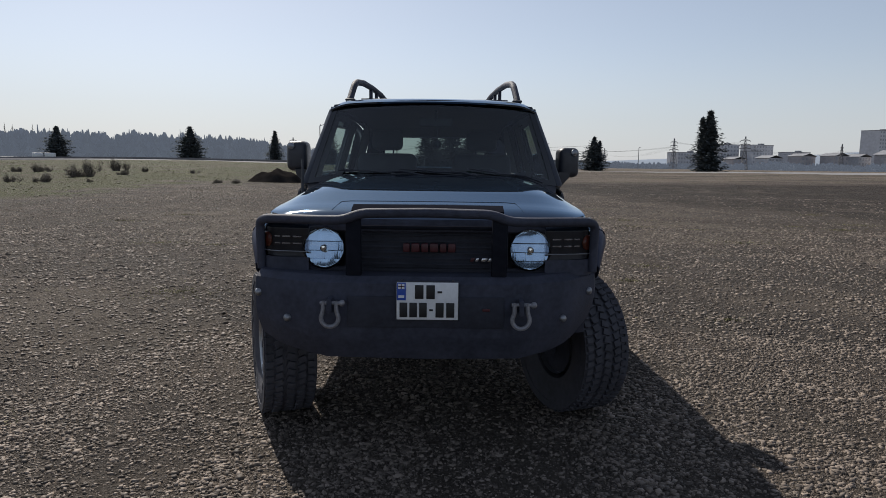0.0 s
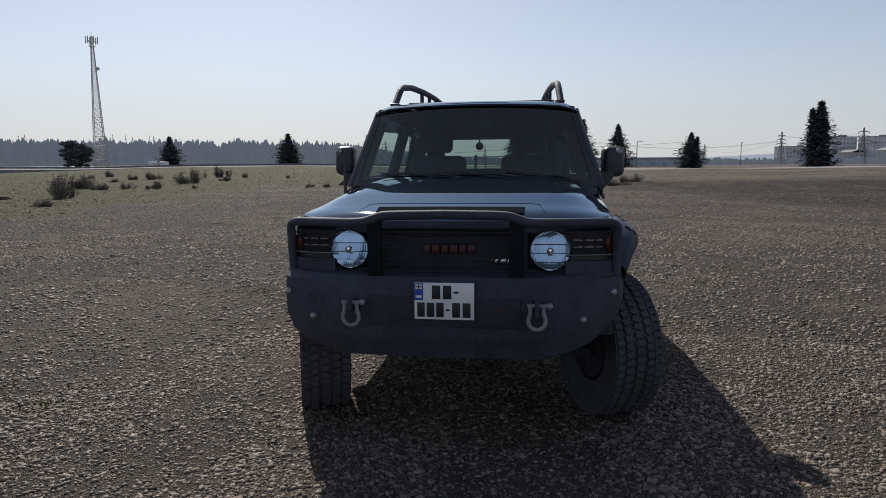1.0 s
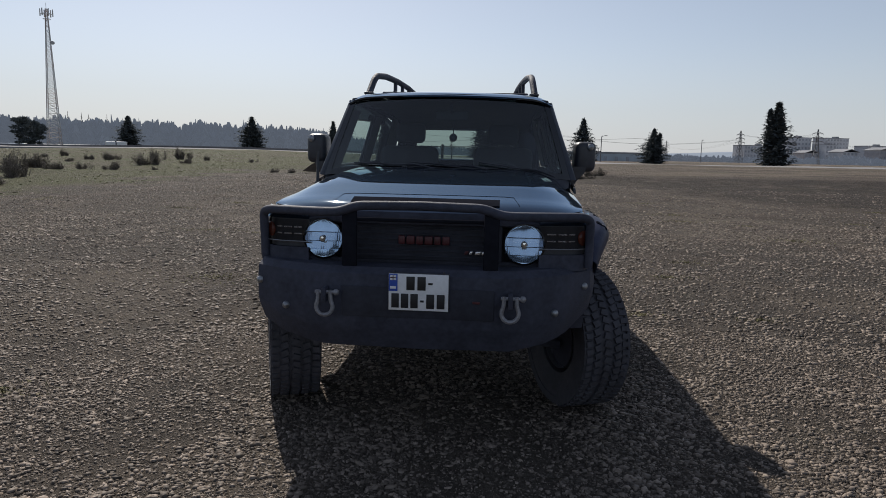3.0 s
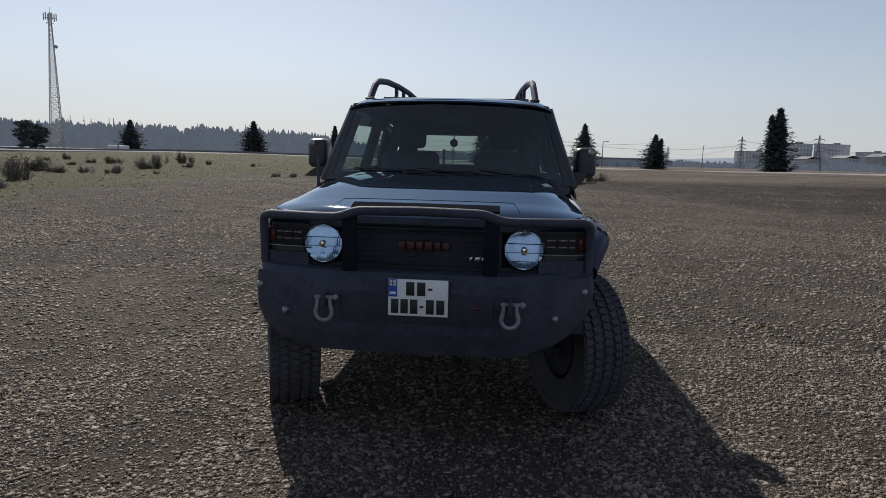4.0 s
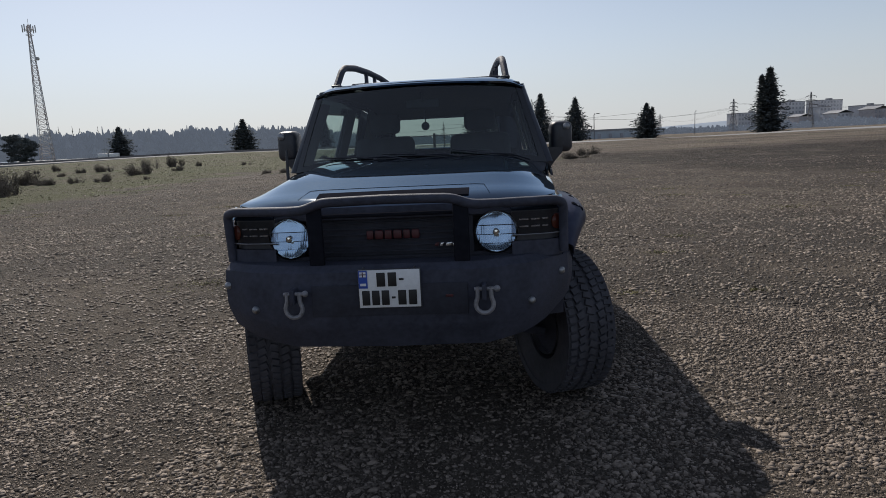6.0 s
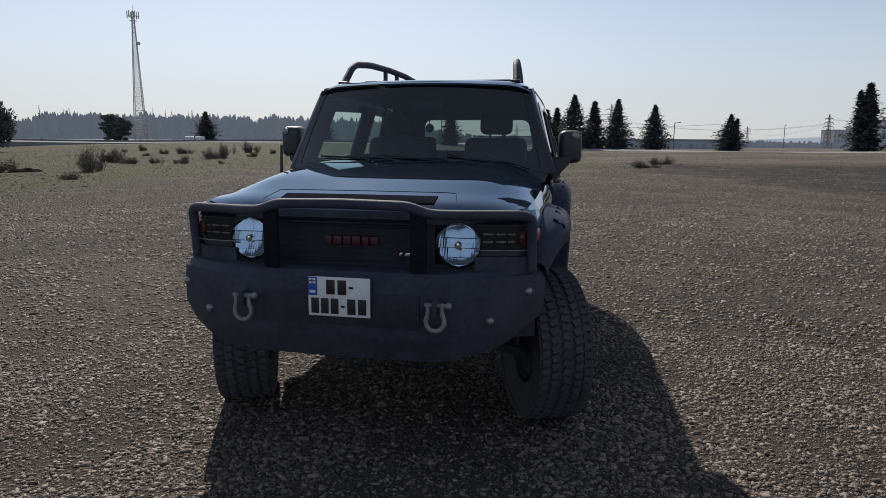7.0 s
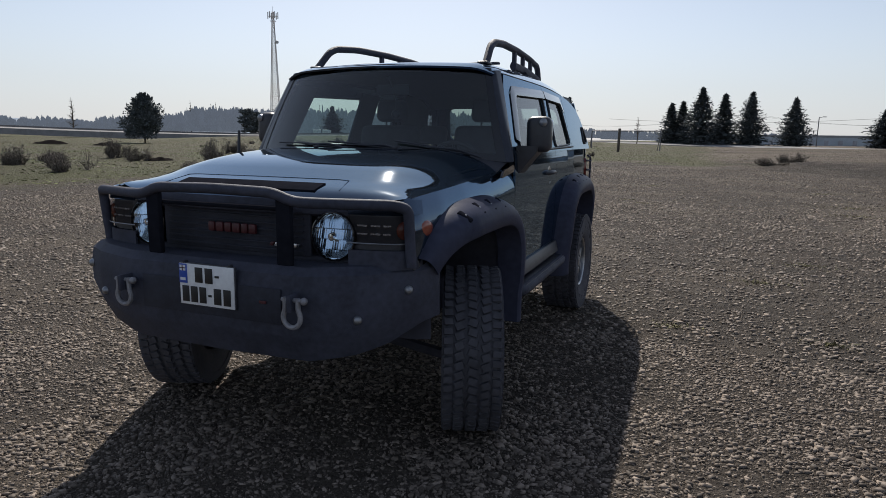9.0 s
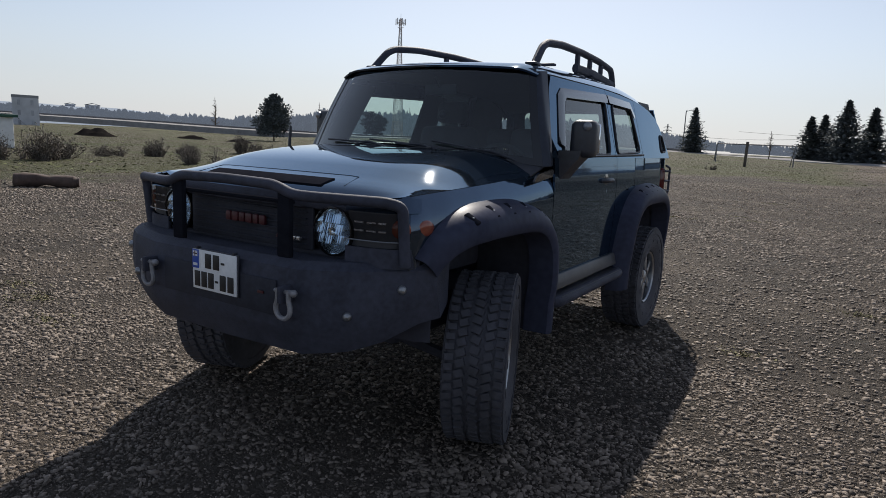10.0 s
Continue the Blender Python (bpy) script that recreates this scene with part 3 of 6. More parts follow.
def body_side(name, y0, y1, sgn, top, n, shoulder=0.0):
    bm = bmesh.new()
    rows = []
    for i in range(n + 1):
        y = y0 + (y1 - y0) * i / n
        lo, hi = arch_low(y), top(y)
        zs = [lo + (hi - lo) * k / 12 for k in range(13)]
        if shoulder:
            zs = zs[:-1] + [hi - 0.09, hi - 0.06, hi - 0.035, hi - 0.015, hi]
            zs.sort()
        rows.append([(sgn * (side_x(y, z) - shoulder * max(0.0, 1 - (hi - z) / 0.16) ** 2), y, z) for z in zs])
    loft(bm, rows)
    return thick(bm, 0.012)


def seam_top(y):
    return soft(SEAM, y)


NOSE = [(0.585, -0.765), (0.66, -0.757), (0.73, -0.745), (0.78, -0.726), (0.815, -0.700), (0.838, -0.660), (0.858, -0.60)]


def nose(sg, t, z, inset=0.0):
    """Point on the rounded nose corner; t runs from the headlight round to the fender."""
    u = min(1.2, max(0.0, t)) * (len(NOSE) - 2)
    i = min(len(NOSE) - 2, int(u))
    (x0, y0), (x1, y1) = NOSE[i], NOSE[i + 1]
    f = u - i
    return Vector((sg * (x0 + (x1 - x0) * f - inset * 0.7 * min(1, t)), y0 + (y1 - y0) * f + inset, z))


# hood: one curved panel, its front edge bowed back towards the corners
def hood_point(u, s, lift=0.0):
    """u: across, -1 to 1; s: 0 at the nose, 1 at the cowl."""
    a = abs(u)
    yf = -0.775 + 0.155 * a ** 2.4
    yb = 0.36 + 0.10 * a ** 2
    y = yf + (yb - yf) * s
    ys = -0.775 + (0.40 + 0.775) * s
    x = a * (curve(HALF, max(y, -0.62)) - 0.05)
    zc, zs = soft(HOODC, ys), soft(SEAM, y)
    drop = 0.0 if a < 0.58 else ((a - 0.58) / 0.42) ** 2.3
    z = zc - 0.012 * a * a - (zc - 0.012 - zs) * drop
    if s < 0.0:
        z -= 0.1 * -s
    return Vector((math.copysign(x, u), y, z + lift))


def hood_rows(u0, u1, s0, s1, nu, ns, lift=0.0):
    return [[hood_point(u0 + (u1 - u0) * i / nu, s0 + (s1 - s0) * k / ns, lift) for i in range(nu + 1)] for k in range(ns + 1)]


bm = bmesh.new()
S = [0, 0.012, 0.03, 0.06, 0.1, 0.15, 0.22, 0.3, 0.4, 0.5, 0.6, 0.7, 0.8, 0.9, 1.0]
U = [-1 + 2 * i / 40 for i in range(41)]
rows = [[hood_point(u, 0.0) + Vector((0, 0.012, -0.03)) for u in U]] + [[hood_point(u, s) for u in U] for s in S]
loft(bm, rows)
hood = part("hood", thick(bm, 0.01), PAINT, car, "glossy dark hood mirroring the sky", 30)
bm = bmesh.new()
loft(bm, hood_rows(-0.475, 0.475, 0.045, 0.125, 24, 5, 0.006))
part("hood_vent", thick(bm, 0.008), MATTBLACK, hood, "matt black strip along the hood's front edge")
bm = bmesh.new()
edge = [hood_point(-0.60, 0.06, 0.002), hood_point(-0.56, 0.185, 0.002)] + [hood_point(-0.5 + i * 0.1, 0.195, 0.002) for i in range(11)] + [hood_point(0.56, 0.185, 0.002), hood_point(0.60, 0.06, 0.002)]
tube(bm, edge, 0.0012, 5)
part("hood_crease", bm, PAINT, hood)
for sx in (-0.30, 0.33):
    bm = bmesh.new()
    q = hood_point(sx, 0.94)
    box(bm, q + Vector((0, 0, 0.006)), (0.03, 0.022, 0.014), bevel=0.005)
    part("washer_nozzle", bm, TRIM, hood)

for sg in both:
    part("fender", body_side("fender", -0.66, 0.695, sg, seam_top, 44, 0.05), PAINT, car)
    part("front_door", body_side("front_door", 0.702, 1.865, sg, lambda y: 1.408, 18, 0.003), PAINT, car)
    part("rear_door", body_side("rear_door", 1.872, 2.33, sg, lambda y: 1.408, 16, 0.003), PAINT, car)
    part("quarter_panel", body_side("quarter_panel", 2.337, 3.46, sg, lambda y: 1.408, 40), PAINT, car)
    # nose corner above and below the lamp unit
    for z0, z1, mm in ((1.178, soft(SEAM, -0.66) - 0.004, PAINT), (0.95, 1.03, BLACK)):
        bm = bmesh.new()
        loft(bm, [[nose(sg, t / 12, z0 + (z1 - z0) * k / 4, 0.02 * k / 4 if z0 > 1.1 else 0.0) for t in range(15)] for k in range(5)])
        part("nose_corner", thick(bm, 0.01), mm, car)
    # cowl corner trim
    bm = bmesh.new()
    sheet(bm, rounded([(0.40, 1.272), (0.66, 1.30), (0.665, 1.345), (0.45, 1.315)], 0.02), [], lambda a, b, sg=sg: Vector((sg * (side_x(a, b) + 0.006), a, b)))
    part("fender_trim", thick(bm, 0.012), GLOSSBLACK, car, "small black vent trim")

# flares: bulged lips round the wheel openings, with bolt pockets along the top
FPROF = [(0.735, -0.012), (0.728, 0.012), (0.715, 0.056), (0.69, 0.095), (0.655, 0.116), (0.62, 0.125), (0.588, 0.123), (0.575, 0.112), (0.572, 0.06), (0.572, -0.03)]


def flare_point(c, sg, r, out, a):
    """A squarish arch: r is its size, out its stand-off from the body, a the angle from the front."""
    ca, sa_ = math.cos(a), math.sin(a)
    p = 4.0 - 1.1 * (r - 0.57) / 0.16
    k = (abs(ca) ** p + abs(sa_) ** p) ** (-1 / p) if sa_ > 0 else 1.0
    y = c - r * 0.975 * ca * k
    z = 0.47 + r * (sa_ * k if sa_ > 0 else sa_ * 0.6)
    return Vector((sg * (side_x(min(max(y, -0.55), 3.3), min(max(z, 0.6), 1.2)) + out), y, z))


def flare(c, sg, a0, a1):
    bm = bmesh.new()
    n = 44
    rows = []
    for i in range(n + 1):
        a = radians(a0 + (a1 - a0) * i / n)
        k = 1.0 if c > 1 else min(1.0, 0.35 + 0.65 * (math.degrees(a) - 40) / 26)
        rows.append([flare_point(c, sg, r, o * k if o > 0 else o, a) for r, o in FPROF])
    loft(bm, rows)
    ob = part("fender_flare", thick(bm, 0.006), FLARE, car, "dark satin fender flare with bolt pockets")
    for adeg in (64, 78, 92, 106, 122):
        a = radians(adeg)
        b = bmesh.new()
        q0, q1 = flare_point(c, sg, 0.722, 0.04, a), flare_point(c, sg, 0.668, 0.104, a)
        d = (q1 - q0)
        tang = (flare_point(c, sg, 0.7, 0.08, a + 0.05) - flare_point(c, sg, 0.7, 0.08, a - 0.05)).normalized()
        nrm = tang.cross(d).normalized() * sg
        if nrm.x * sg < 0:
            nrm = -nrm
        mid = (q0 + q1) / 2
        m3 = Matrix((tang, d.normalized(), tang.cross(d.normalized()))).transposed()
        box(b, mid - nrm * 0.007, (0.036, d.length * 0.95, 0.03), m3, 0.008)
        pocket = part("bolt_pocket", b, MATTBLACK, ob)
        b = bmesh.new()
        bmesh.ops.create_uvsphere(b, u_segments=8, v_segments=6, radius=0.006, matrix=Matrix.Translation(mid + nrm * 0.006))
        part("bolt", b, STEEL, ob)
    return ob


# dark filler boxes added to stand for the shade in gaps and wheel openings
bm = bmesh.new()
box(bm, (0, 1.35, 0.93), (1.64, 1.45, 0.72), bevel=0.03)
box(bm, (0, 1.5, 0.58), (1.10, 3.7, 0.20), bevel=0.03)
box(bm, (0, -0.08, 0.98), (1.12, 1.06, 0.40), bevel=0.03)
box(bm, (0, 2.75, 0.92), (1.20, 1.30, 0.62), bevel=0.03)
part("inner_filler", bm, DARK, car)
for sg in both:
    for c in (AXF, AXR):
        bm = bmesh.new()
        rows = [[(sg * xx, c + q.y - c, q.z) for xx in (0.5, 0.70, 0.872)] for q in [flare_point(c, 1, 0.60, 0, radians(38 + 150 * k / 20)) for k in range(21)]]
        loft(bm, rows)
        part("wheel_liner", thick(bm, 0.012), DARK, car)


for sg in both:
    flare(AXF, sg, 40, 188)
    flare(AXR, sg, -8, 190)

# rocker cladding and side steps
for sg in both:
    bm = bmesh.new()
    box(bm, (sg * 0.872, 1.33, 0.655), (0.05, 1.52, 0.09), Matrix.Rotation(radians(-14 * sg), 3, "Y"), 0.012)
    part("rocker_panel", bm, GREYCLAD, car, "grey plastic rocker strip")
    bm = bmesh.new()
    tube(bm, round_corners([(sg * 0.74, 0.66, 0.57), (sg * 0.945, 0.72, 0.565), (sg * 0.945, 1.94, 0.565), (sg * 0.74, 2.0, 0.57)], 0.06), 0.036, 10)
    step = part("side_step", bm, BLACK, car, "black tubular side step")
    bm = bmesh.new()
    box(bm, (sg * 0.915, 1.33, 0.590), (0.10, 1.16, 0.012), bevel=0.003)
    part("tread_strip", bm, TRIM, step)

# front fascia: dark grille panel with bars, bezel, lamps
bm = bmesh.new()
rows = []
for k in range(7):
    z = 0.95 + 0.275 * k / 6
    rows.append([(x, -0.725 + 0.13 * abs(x / 0.78) ** 2.4, z) for x in [-0.74 + 1.48 * i / 32 for i in range(33)]])
loft(bm, rows)
part("front_panel", thick(bm, 0.015), GRILLE, car)
bm = bmesh.new()
rows = []
for z, o in ((1.226, -0.008), (1.214, -0.018), (1.198, -0.022), (1.182, -0.026), (1.168, -0.024), (1.160, -0.010)):
    rows.append([(x, -0.770 + o + 0.150 * abs(x / 0.78) ** 2.4, z) for x in [-0.78 + 1.56 * i / 36 for i in range(37)]])
loft(bm, rows)
part("nose_band", thick(bm, 0.006), BLACK, car)
grille = empty("grille")
grille.parent = car
bm = bmesh.new()
ring = rounded([(-0.622, 0.97), (0.622, 0.97), (0.622, 1.172), (-0.622, 1.172)], 0.09, 6)
tube(bm, [(a, -0.765 + 0.06 * abs(a / 0.7) ** 2.2, b) for a, b in ring + ring[:1]], 0.017, 8)
part("grille_frame", bm, GRILLE, grille)
for k in range(7):
    bm = bmesh.new()
    box(bm, (0, -0.765, 1.005 + k * 0.028), (0.74, 0.018, 0.007), bevel=0.002)
    part("grille_bar", bm, GRILLE, grille)
bm = bmesh.new()
box(bm, (0, -0.752, 1.085), (0.80, 0.016, 0.20), bevel=0.004)
part("grille_backing", bm, GRILLE, grille)
# red raised badge: plain blocks in its colour
bx = -0.118
for w in (0.034, 0.042, 0.036, 0.042, 0.034, 0.038):
    bm = bmesh.new()
    box(bm, (bx + w / 2, -0.785, 1.088), (w, 0.018, 0.044), bevel=0.007)
    part("red_badge_block", bm, RED, grille, "dull red raised badge block")
    bx += w + 0.0065
for i, (x0, w, mm) in enumerate(((0.215, 0.018, RED), (0.24, 0.014, SILVER), (0.268, 0.03, SILVER), (0.302, 0.026, SILVER), (0.334, 0.026, SILVER))):
    bm = bmesh.new()
    box(bm, (x0 + w / 2, -0.787, 1.032), (w, 0.012, 0.017), Matrix.Rotation(radians(0), 3, "Y"), 0.002)
    for v in bm.verts:
        v.co.x += (v.co.z - 1.032) * 0.45
    part("small_badge_block", bm, mm, grille)


def headlight(sg):
    head = empty("headlight", (sg * 0.51, -0.752, 1.078))
    head.parent = car
    n = 40
    bm = bmesh.new()
    revolve(bm, [(0.098, 0.03), (0.106, 0.0), (0.105, -0.010), (0.100, -0.012), (0.0975, -0.004), (0.097, 0.03)], n)
    part("bezel", bm, GLOSSBLACK, head)
    # stepped, fluted reflector: every band leans back a little, so that it mirrors the sky
    rng = random.Random(31 if sg > 0 else 17)
    bm = bmesh.new()
    R = 0.0955
    bands = [-1.0, -0.56, -0.10, 0.38, 1.0]
    for z0, z1 in zip(bands, bands[1:]):
        lean, shift = 0.29 + rng.gauss(0, 0.03), rng.uniform(0, 6.28)
        rows = []
        for i in range(9):
            zz = z0 + (z1 - z0) * i / 8
            half = math.sqrt(max(0.004, 1 - zz * zz)) * R
            row = []
            for k in range(97):
                x = -half + 2 * half * k / 96
                wave = 0.00022 * math.sin(x / 0.0062 * math.pi + shift) + 0.0010 * math.sin(x / 0.031 * math.pi + 2 * shift)
                row.append((x, -0.004 + 0.6 * x * x + lean * (zz - (z0 + z1) / 2) * R + wave, zz * R))
            rows.append(row)
        loft(bm, rows)
    part("reflector", bm, REFLECTOR, head, "bright fluted reflector", 80)
    bm = bmesh.new()
    revolve(bm, [(0.0965, 0.012), (0.05, 0.014), (0.001, 0.014)], n)
    part("lamp_back", bm, GLOSSBLACK, head)
    bm = bmesh.new()
    revolve(bm, [(0.001, -0.026), (0.012, -0.025), (0.017, -0.020), (0.018, -0.002)], 20)
    part("bulb_shield", bm, CHROME, head)
    bm = bmesh.new()
    revolve(bm, [(0.097, -0.006), (0.07, -0.022), (0.04, -0.031), (0.004, -0.034)], n)
    lens = part("lens", bm, LENS, head)
    lens.visible_shadow = False


for sg in both:
    headlight(sg)
    # corner lamp unit, wrapping round the nose
    lamp = empty("corner_lamp")
    lamp.parent = car

    def corner(t, z, inset=0.0):
        return nose(sg, t, z, inset)
    bm = bmesh.new()
    loft(bm, [[corner(i / 10, z, 0.02) for i in range(11)] for z in (1.03, 1.06, 1.12, 1.18)])
    part("lamp_housing", thick(bm, 0.006), TRIM, lamp)
    for zz in (1.098, 1.132):
        for t0 in (0.10, 0.26, 0.42):
            bm = bmesh.new()
            loft(bm, [[corner(t0 + 0.12 * i / 3, zz + dz, 0.008) for i in range(4)] for dz in (-0.0035, 0.0035)])
            part("light_strip", thick(bm, 0.004), SILVER, lamp)
    bm = bmesh.new()
    q = corner(0.82, 1.112, 0.012)
    bmesh.ops.create_uvsphere(bm, u_segments=18, v_segments=10, radius=1, matrix=Matrix.Translation(q) @ Matrix.Rotation(radians(38 * sg), 4, "Z") @ Matrix.Diagonal((0.040, 0.014, 0.040, 1)))
    part("turn_signal", bm, AMBER, lamp, "amber turn signal")
    bm = bmesh.new()
    loft(bm, [[corner(i / 10, z, -0.004) for i in range(11)] for z in (1.062, 1.08, 1.12, 1.172)])
    cl = part("lamp_lens", bm, SMOKELENS, lamp)
    cl.visible_shadow = False
    bm = bmesh.new()
    tube(bm, [corner(i / 10, 1.06, -0.004) for i in range(11)], 0.003, 6)
    part("lamp_trim", bm, STEEL, lamp)
    # side repeater on the fender
    bm = bmesh.new()
    bmesh.ops.create_uvsphere(bm, u_segments=14, v_segments=8, radius=1, matrix=Matrix.Translation((sg * (side_x(-0.57, 1.12) - 0.004), -0.575, 1.112)) @ Matrix.Rotation(radians(-12 * sg), 4, "Z") @ Matrix.Diagonal((0.009, 0.048, 0.034, 1)))
    part("side_repeater", bm, AMBER, car)

# steel bumper: folded plate, swept back at both ends, rising underneath
PLAN = [(0.0, -0.938), (0.46, -0.930), (0.695, -0.825), (0.86, -0.645), (0.895, -0.53)]
PLAN_FIT = [(0.0, -0.938), (0.48, -0.930), (0.70, -0.875), (0.838, -0.805), (0.87, -0.58)]     # passenger end, shaped to fit the camera's view


def bump_y(x):
    return curve(PLAN if x >= 0 else PLAN_FIT, abs(x))


def bump_low(x):
    if x < 0:
        return curve([(0, 0.555), (0.5, 0.56), (0.642, 0.582), (0.755, 0.615), (0.838, 0.655), (0.9, 0.665)], -x)
    return curve([(0, 0.555), (0.5, 0.56), (0.642, 0.588), (0.755, 0.63), (0.86, 0.705), (0.9, 0.715)], x)


def bump_top(x):
    return curve([(0, 0.962), (0.46, 0.962), (0.70, 0.968), (0.9, 0.972)], abs(x))


bm = bmesh.new()
xs = [-0.87, -0.85, -0.838, -0.755, -0.70, -0.58, -0.48, -0.3, -0.15, 0, 0.15, 0.3, 0.46, 0.58, 0.642, 0.70, 0.755, 0.80, 0.86, 0.885, 0.895]
rows = []
for x in xs:
    y, lo, hi = bump_y(x), bump_low(x), bump_top(x)
    rows.append([(x * 0.9, y + 0.24, hi), (x * 0.985, y + 0.05, hi), (x, y + 0.012, hi - 0.03), (x, y, hi - 0.09), (x, y, lo + 0.13), (x, y + 0.015, lo + 0.09), (x * 0.985, y + 0.06, lo), (x * 0.9, y + 0.24, lo + 0.02)])
v = loft(bm, rows, True)
bm.faces.new(v[0])
bm.faces.new(v[-1])
bumper = part("steel_bumper", bm, BLACK, car, "black powder-coated steel bumper", 25)
# flat dark sheet in place of a recess; its shade is only colour
bm = bmesh.new()
box(bm, (0, -0.937, 0.80), (0.74, 0.008, 0.15), bevel=0.003)
part("recess_shade", bm, GRILLE, bumper, "flat dark panel painted as the shaded recess round the plate")
bm = bmesh.new()
box(bm, (0.285, -0.946, 0.815), (0.035, 0.006, 0.012), bevel=0.002)
part("winch_label", bm, RED, bumper)
for sg in both:
    for xx, zz in ((0.668, 0.755), (0.825, 0.865)):
        bm = bmesh.new()
        y = bump_y(sg * xx)
        rot = Matrix.Translation((sg * xx, y - 0.002, zz)) @ Matrix.Rotation(radians((35 if xx < 0.7 else 55) * sg), 4, "Z")
        revolve(bm, [(0.019, 0.01), (0.019, -0.004), (0.014, -0.012), (0.008, -0.015), (0.001, -0.016)], 18, rot)
        part("parking_sensor", bm, STEEL, bumper, "small round sensor stud")
    bm = bmesh.new()
    box(bm, (sg * 0.447, -0.955, 0.835), (0.022, 0.09, 0.07), bevel=0.006)
    tow = part("tow_lug", bm, BLACK, bumper)
    bm = bmesh.new()
    pts = [(-0.030, 0.045), (-0.031, 0.0), (-0.040, -0.03), (-0.036, -0.055), (-0.02, -0.072), (0, -0.077), (0.02, -0.072), (0.036, -0.055), (0.040, -0.03), (0.031, 0.0), (0.030, 0.045)]
    tube(bm, smooth_path([(sg * 0.447 + a, -0.975, 0.812 + b) for a, b in pts], 3), 0.0105, 8)
    shackle = part("bow_shackle", bm, SHACKLE, bumper, "grey steel bow shackle")
    bm = bmesh.new()
    tube(bm, [(sg * 0.447 - 0.045, -0.975, 0.848), (sg * 0.447 + 0.052, -0.975, 0.848)], 0.009, 8)
    bmesh.ops.create_uvsphere(bm, u_segments=8, v_segments=6, radius=0.016, matrix=Matrix.Translation((sg * 0.447 + 0.058, -0.975, 0.848)))
    part("shackle_pin", bm, SHACKLE, shackle)

# dark panels added behind the bumper ends to stand for the shaded void
for sg in both:
    bm = bmesh.new()
    loft(bm, [[(sg * x, y, z) for x, y in ((0.38, -0.60), (0.60, -0.56), (0.78, -0.53), (0.85, -0.50))] for z in (0.60, 0.75, 0.95)])
    part("void_panel", thick(bm, 0.01), DARK, car)

# guard hoop over the grille
guard = empty("grille_guard")
guard.parent = bumper
top = [(-0.838, -0.688, 0.965), (-0.836, -0.715, 1.205), (-0.79, -0.757, 1.222), (-0.50, -0.855, 1.225), (-0.395, -0.878, 1.228), (-0.31, -0.888, 1.262)]
top = top + [(0, -0.892, 1.268)] + [(-x, y, z) for x, y, z in top[::-1]]
bm = bmesh.new()
tube(bm, round_corners(top, 0.045, 5), 0.023, 10)
part("guard_bar", bm, BLACK, guard, "black tubular guard bar")
for sg in both:
    bm = bmesh.new()
    box(bm, (sg * 0.348, -0.868, 1.10), (0.074, 0.032, 0.29), bevel=0.012)
    part("guard_upright", bm, MATTBLACK, guard)
bm = bmesh.new()
tube(bm, [(-0.37, -0.845, 1.192), (0.37, -0.845, 1.192)], 0.010, 8)
part("guard_crossbar", bm, MATTBLACK, guard)

# number plate with bars in place of its characters
plate = empty("number_plate", (0.008, -0.956, 0.858))
plate.parent = car
bm = bmesh.new()
box(bm, (0, 0, 0), (0.288, 0.006, 0.178), bevel=0.002)
part("plate_board", bm, PLATE, plate, "white plate with dark bars")
bm = bmesh.new()
box(bm, (-0.122, -0.0045, 0.046), (0.042, 0.003, 0.084), bevel=0.001)
part("plate_band", bm, PLATEBLUE, plate, "blue band with a small flag patch")
bm = bmesh.new()
box(bm, (-0.122, -0.0065, 0.070), (0.030, 0.002, 0.024))
part("flag_patch", bm, PLATE, plate)
for sx, sz, wx, wz in ((-0.122, 0.070, 0.030, 0.004), (-0.122, 0.070, 0.004, 0.024)):
    bm = bmesh.new()
    box(bm, (sx, -0.008, sz), (wx, 0.0012, wz))
    part("flag_bar", bm, RED, plate)
bm = bmesh.new()
box(bm, (-0.122, -0.0065, 0.022), (0.028, 0.002, 0.012))
part("band_bar", bm, PLATE, plate)
for cx, cz, wx, wz in ((-0.038, 0.044, 0.040, 0.066), (0.015, 0.044, 0.040, 0.066), (0.058, 0.044, 0.022, 0.010), (-0.112, -0.042, 0.036, 0.070), (-0.066, -0.042, 0.036, 0.070), (-0.020, -0.042, 0.036, 0.070), (0.018, -0.042, 0.018, 0.010), (0.058, -0.042, 0.038, 0.070), (0.108, -0.042, 0.038, 0.070)):
    bm = bmesh.new()
    box(bm, (cx, -0.0045, cz), (wx, 0.003, wz), bevel=0.004)
    part("plate_bar", bm, PLATEINK, plate)
bm = bmesh.new()
tube(bm, [(-0.12, 0.0, 0.095), (-0.12, 0.02, 0.095)], 0.006)
tube(bm, [(0.12, 0.0, 0.095), (0.12, 0.02, 0.095)], 0.006)
box(bm, (0, 0.008, 0), (0.296, 0.010, 0.186), bevel=0.003)
part("plate_holder", bm, TRIM, plate)

# windscreen and its frame
def screen(u, t, out=0.0):
    """u: across -1..1, t: 0 at the cowl, 1 at the roof."""
    a = abs(u)
    bx, by, bz = 0.866 * u, 0.38 + 0.185 * a ** 2.2, 1.405 - 0.05 * a ** 2
    tx, ty, tz = 0.702 * u, 0.632 + 0.115 * a ** 2.2, 1.936 - 0.03 * a ** 2
    q = Vector((bx, by, bz)).lerp(Vector((tx, ty, tz)), t)
    q.y -= 0.02 * math.sin(math.pi * t) + out
    q.z += out * 0.4
    return q


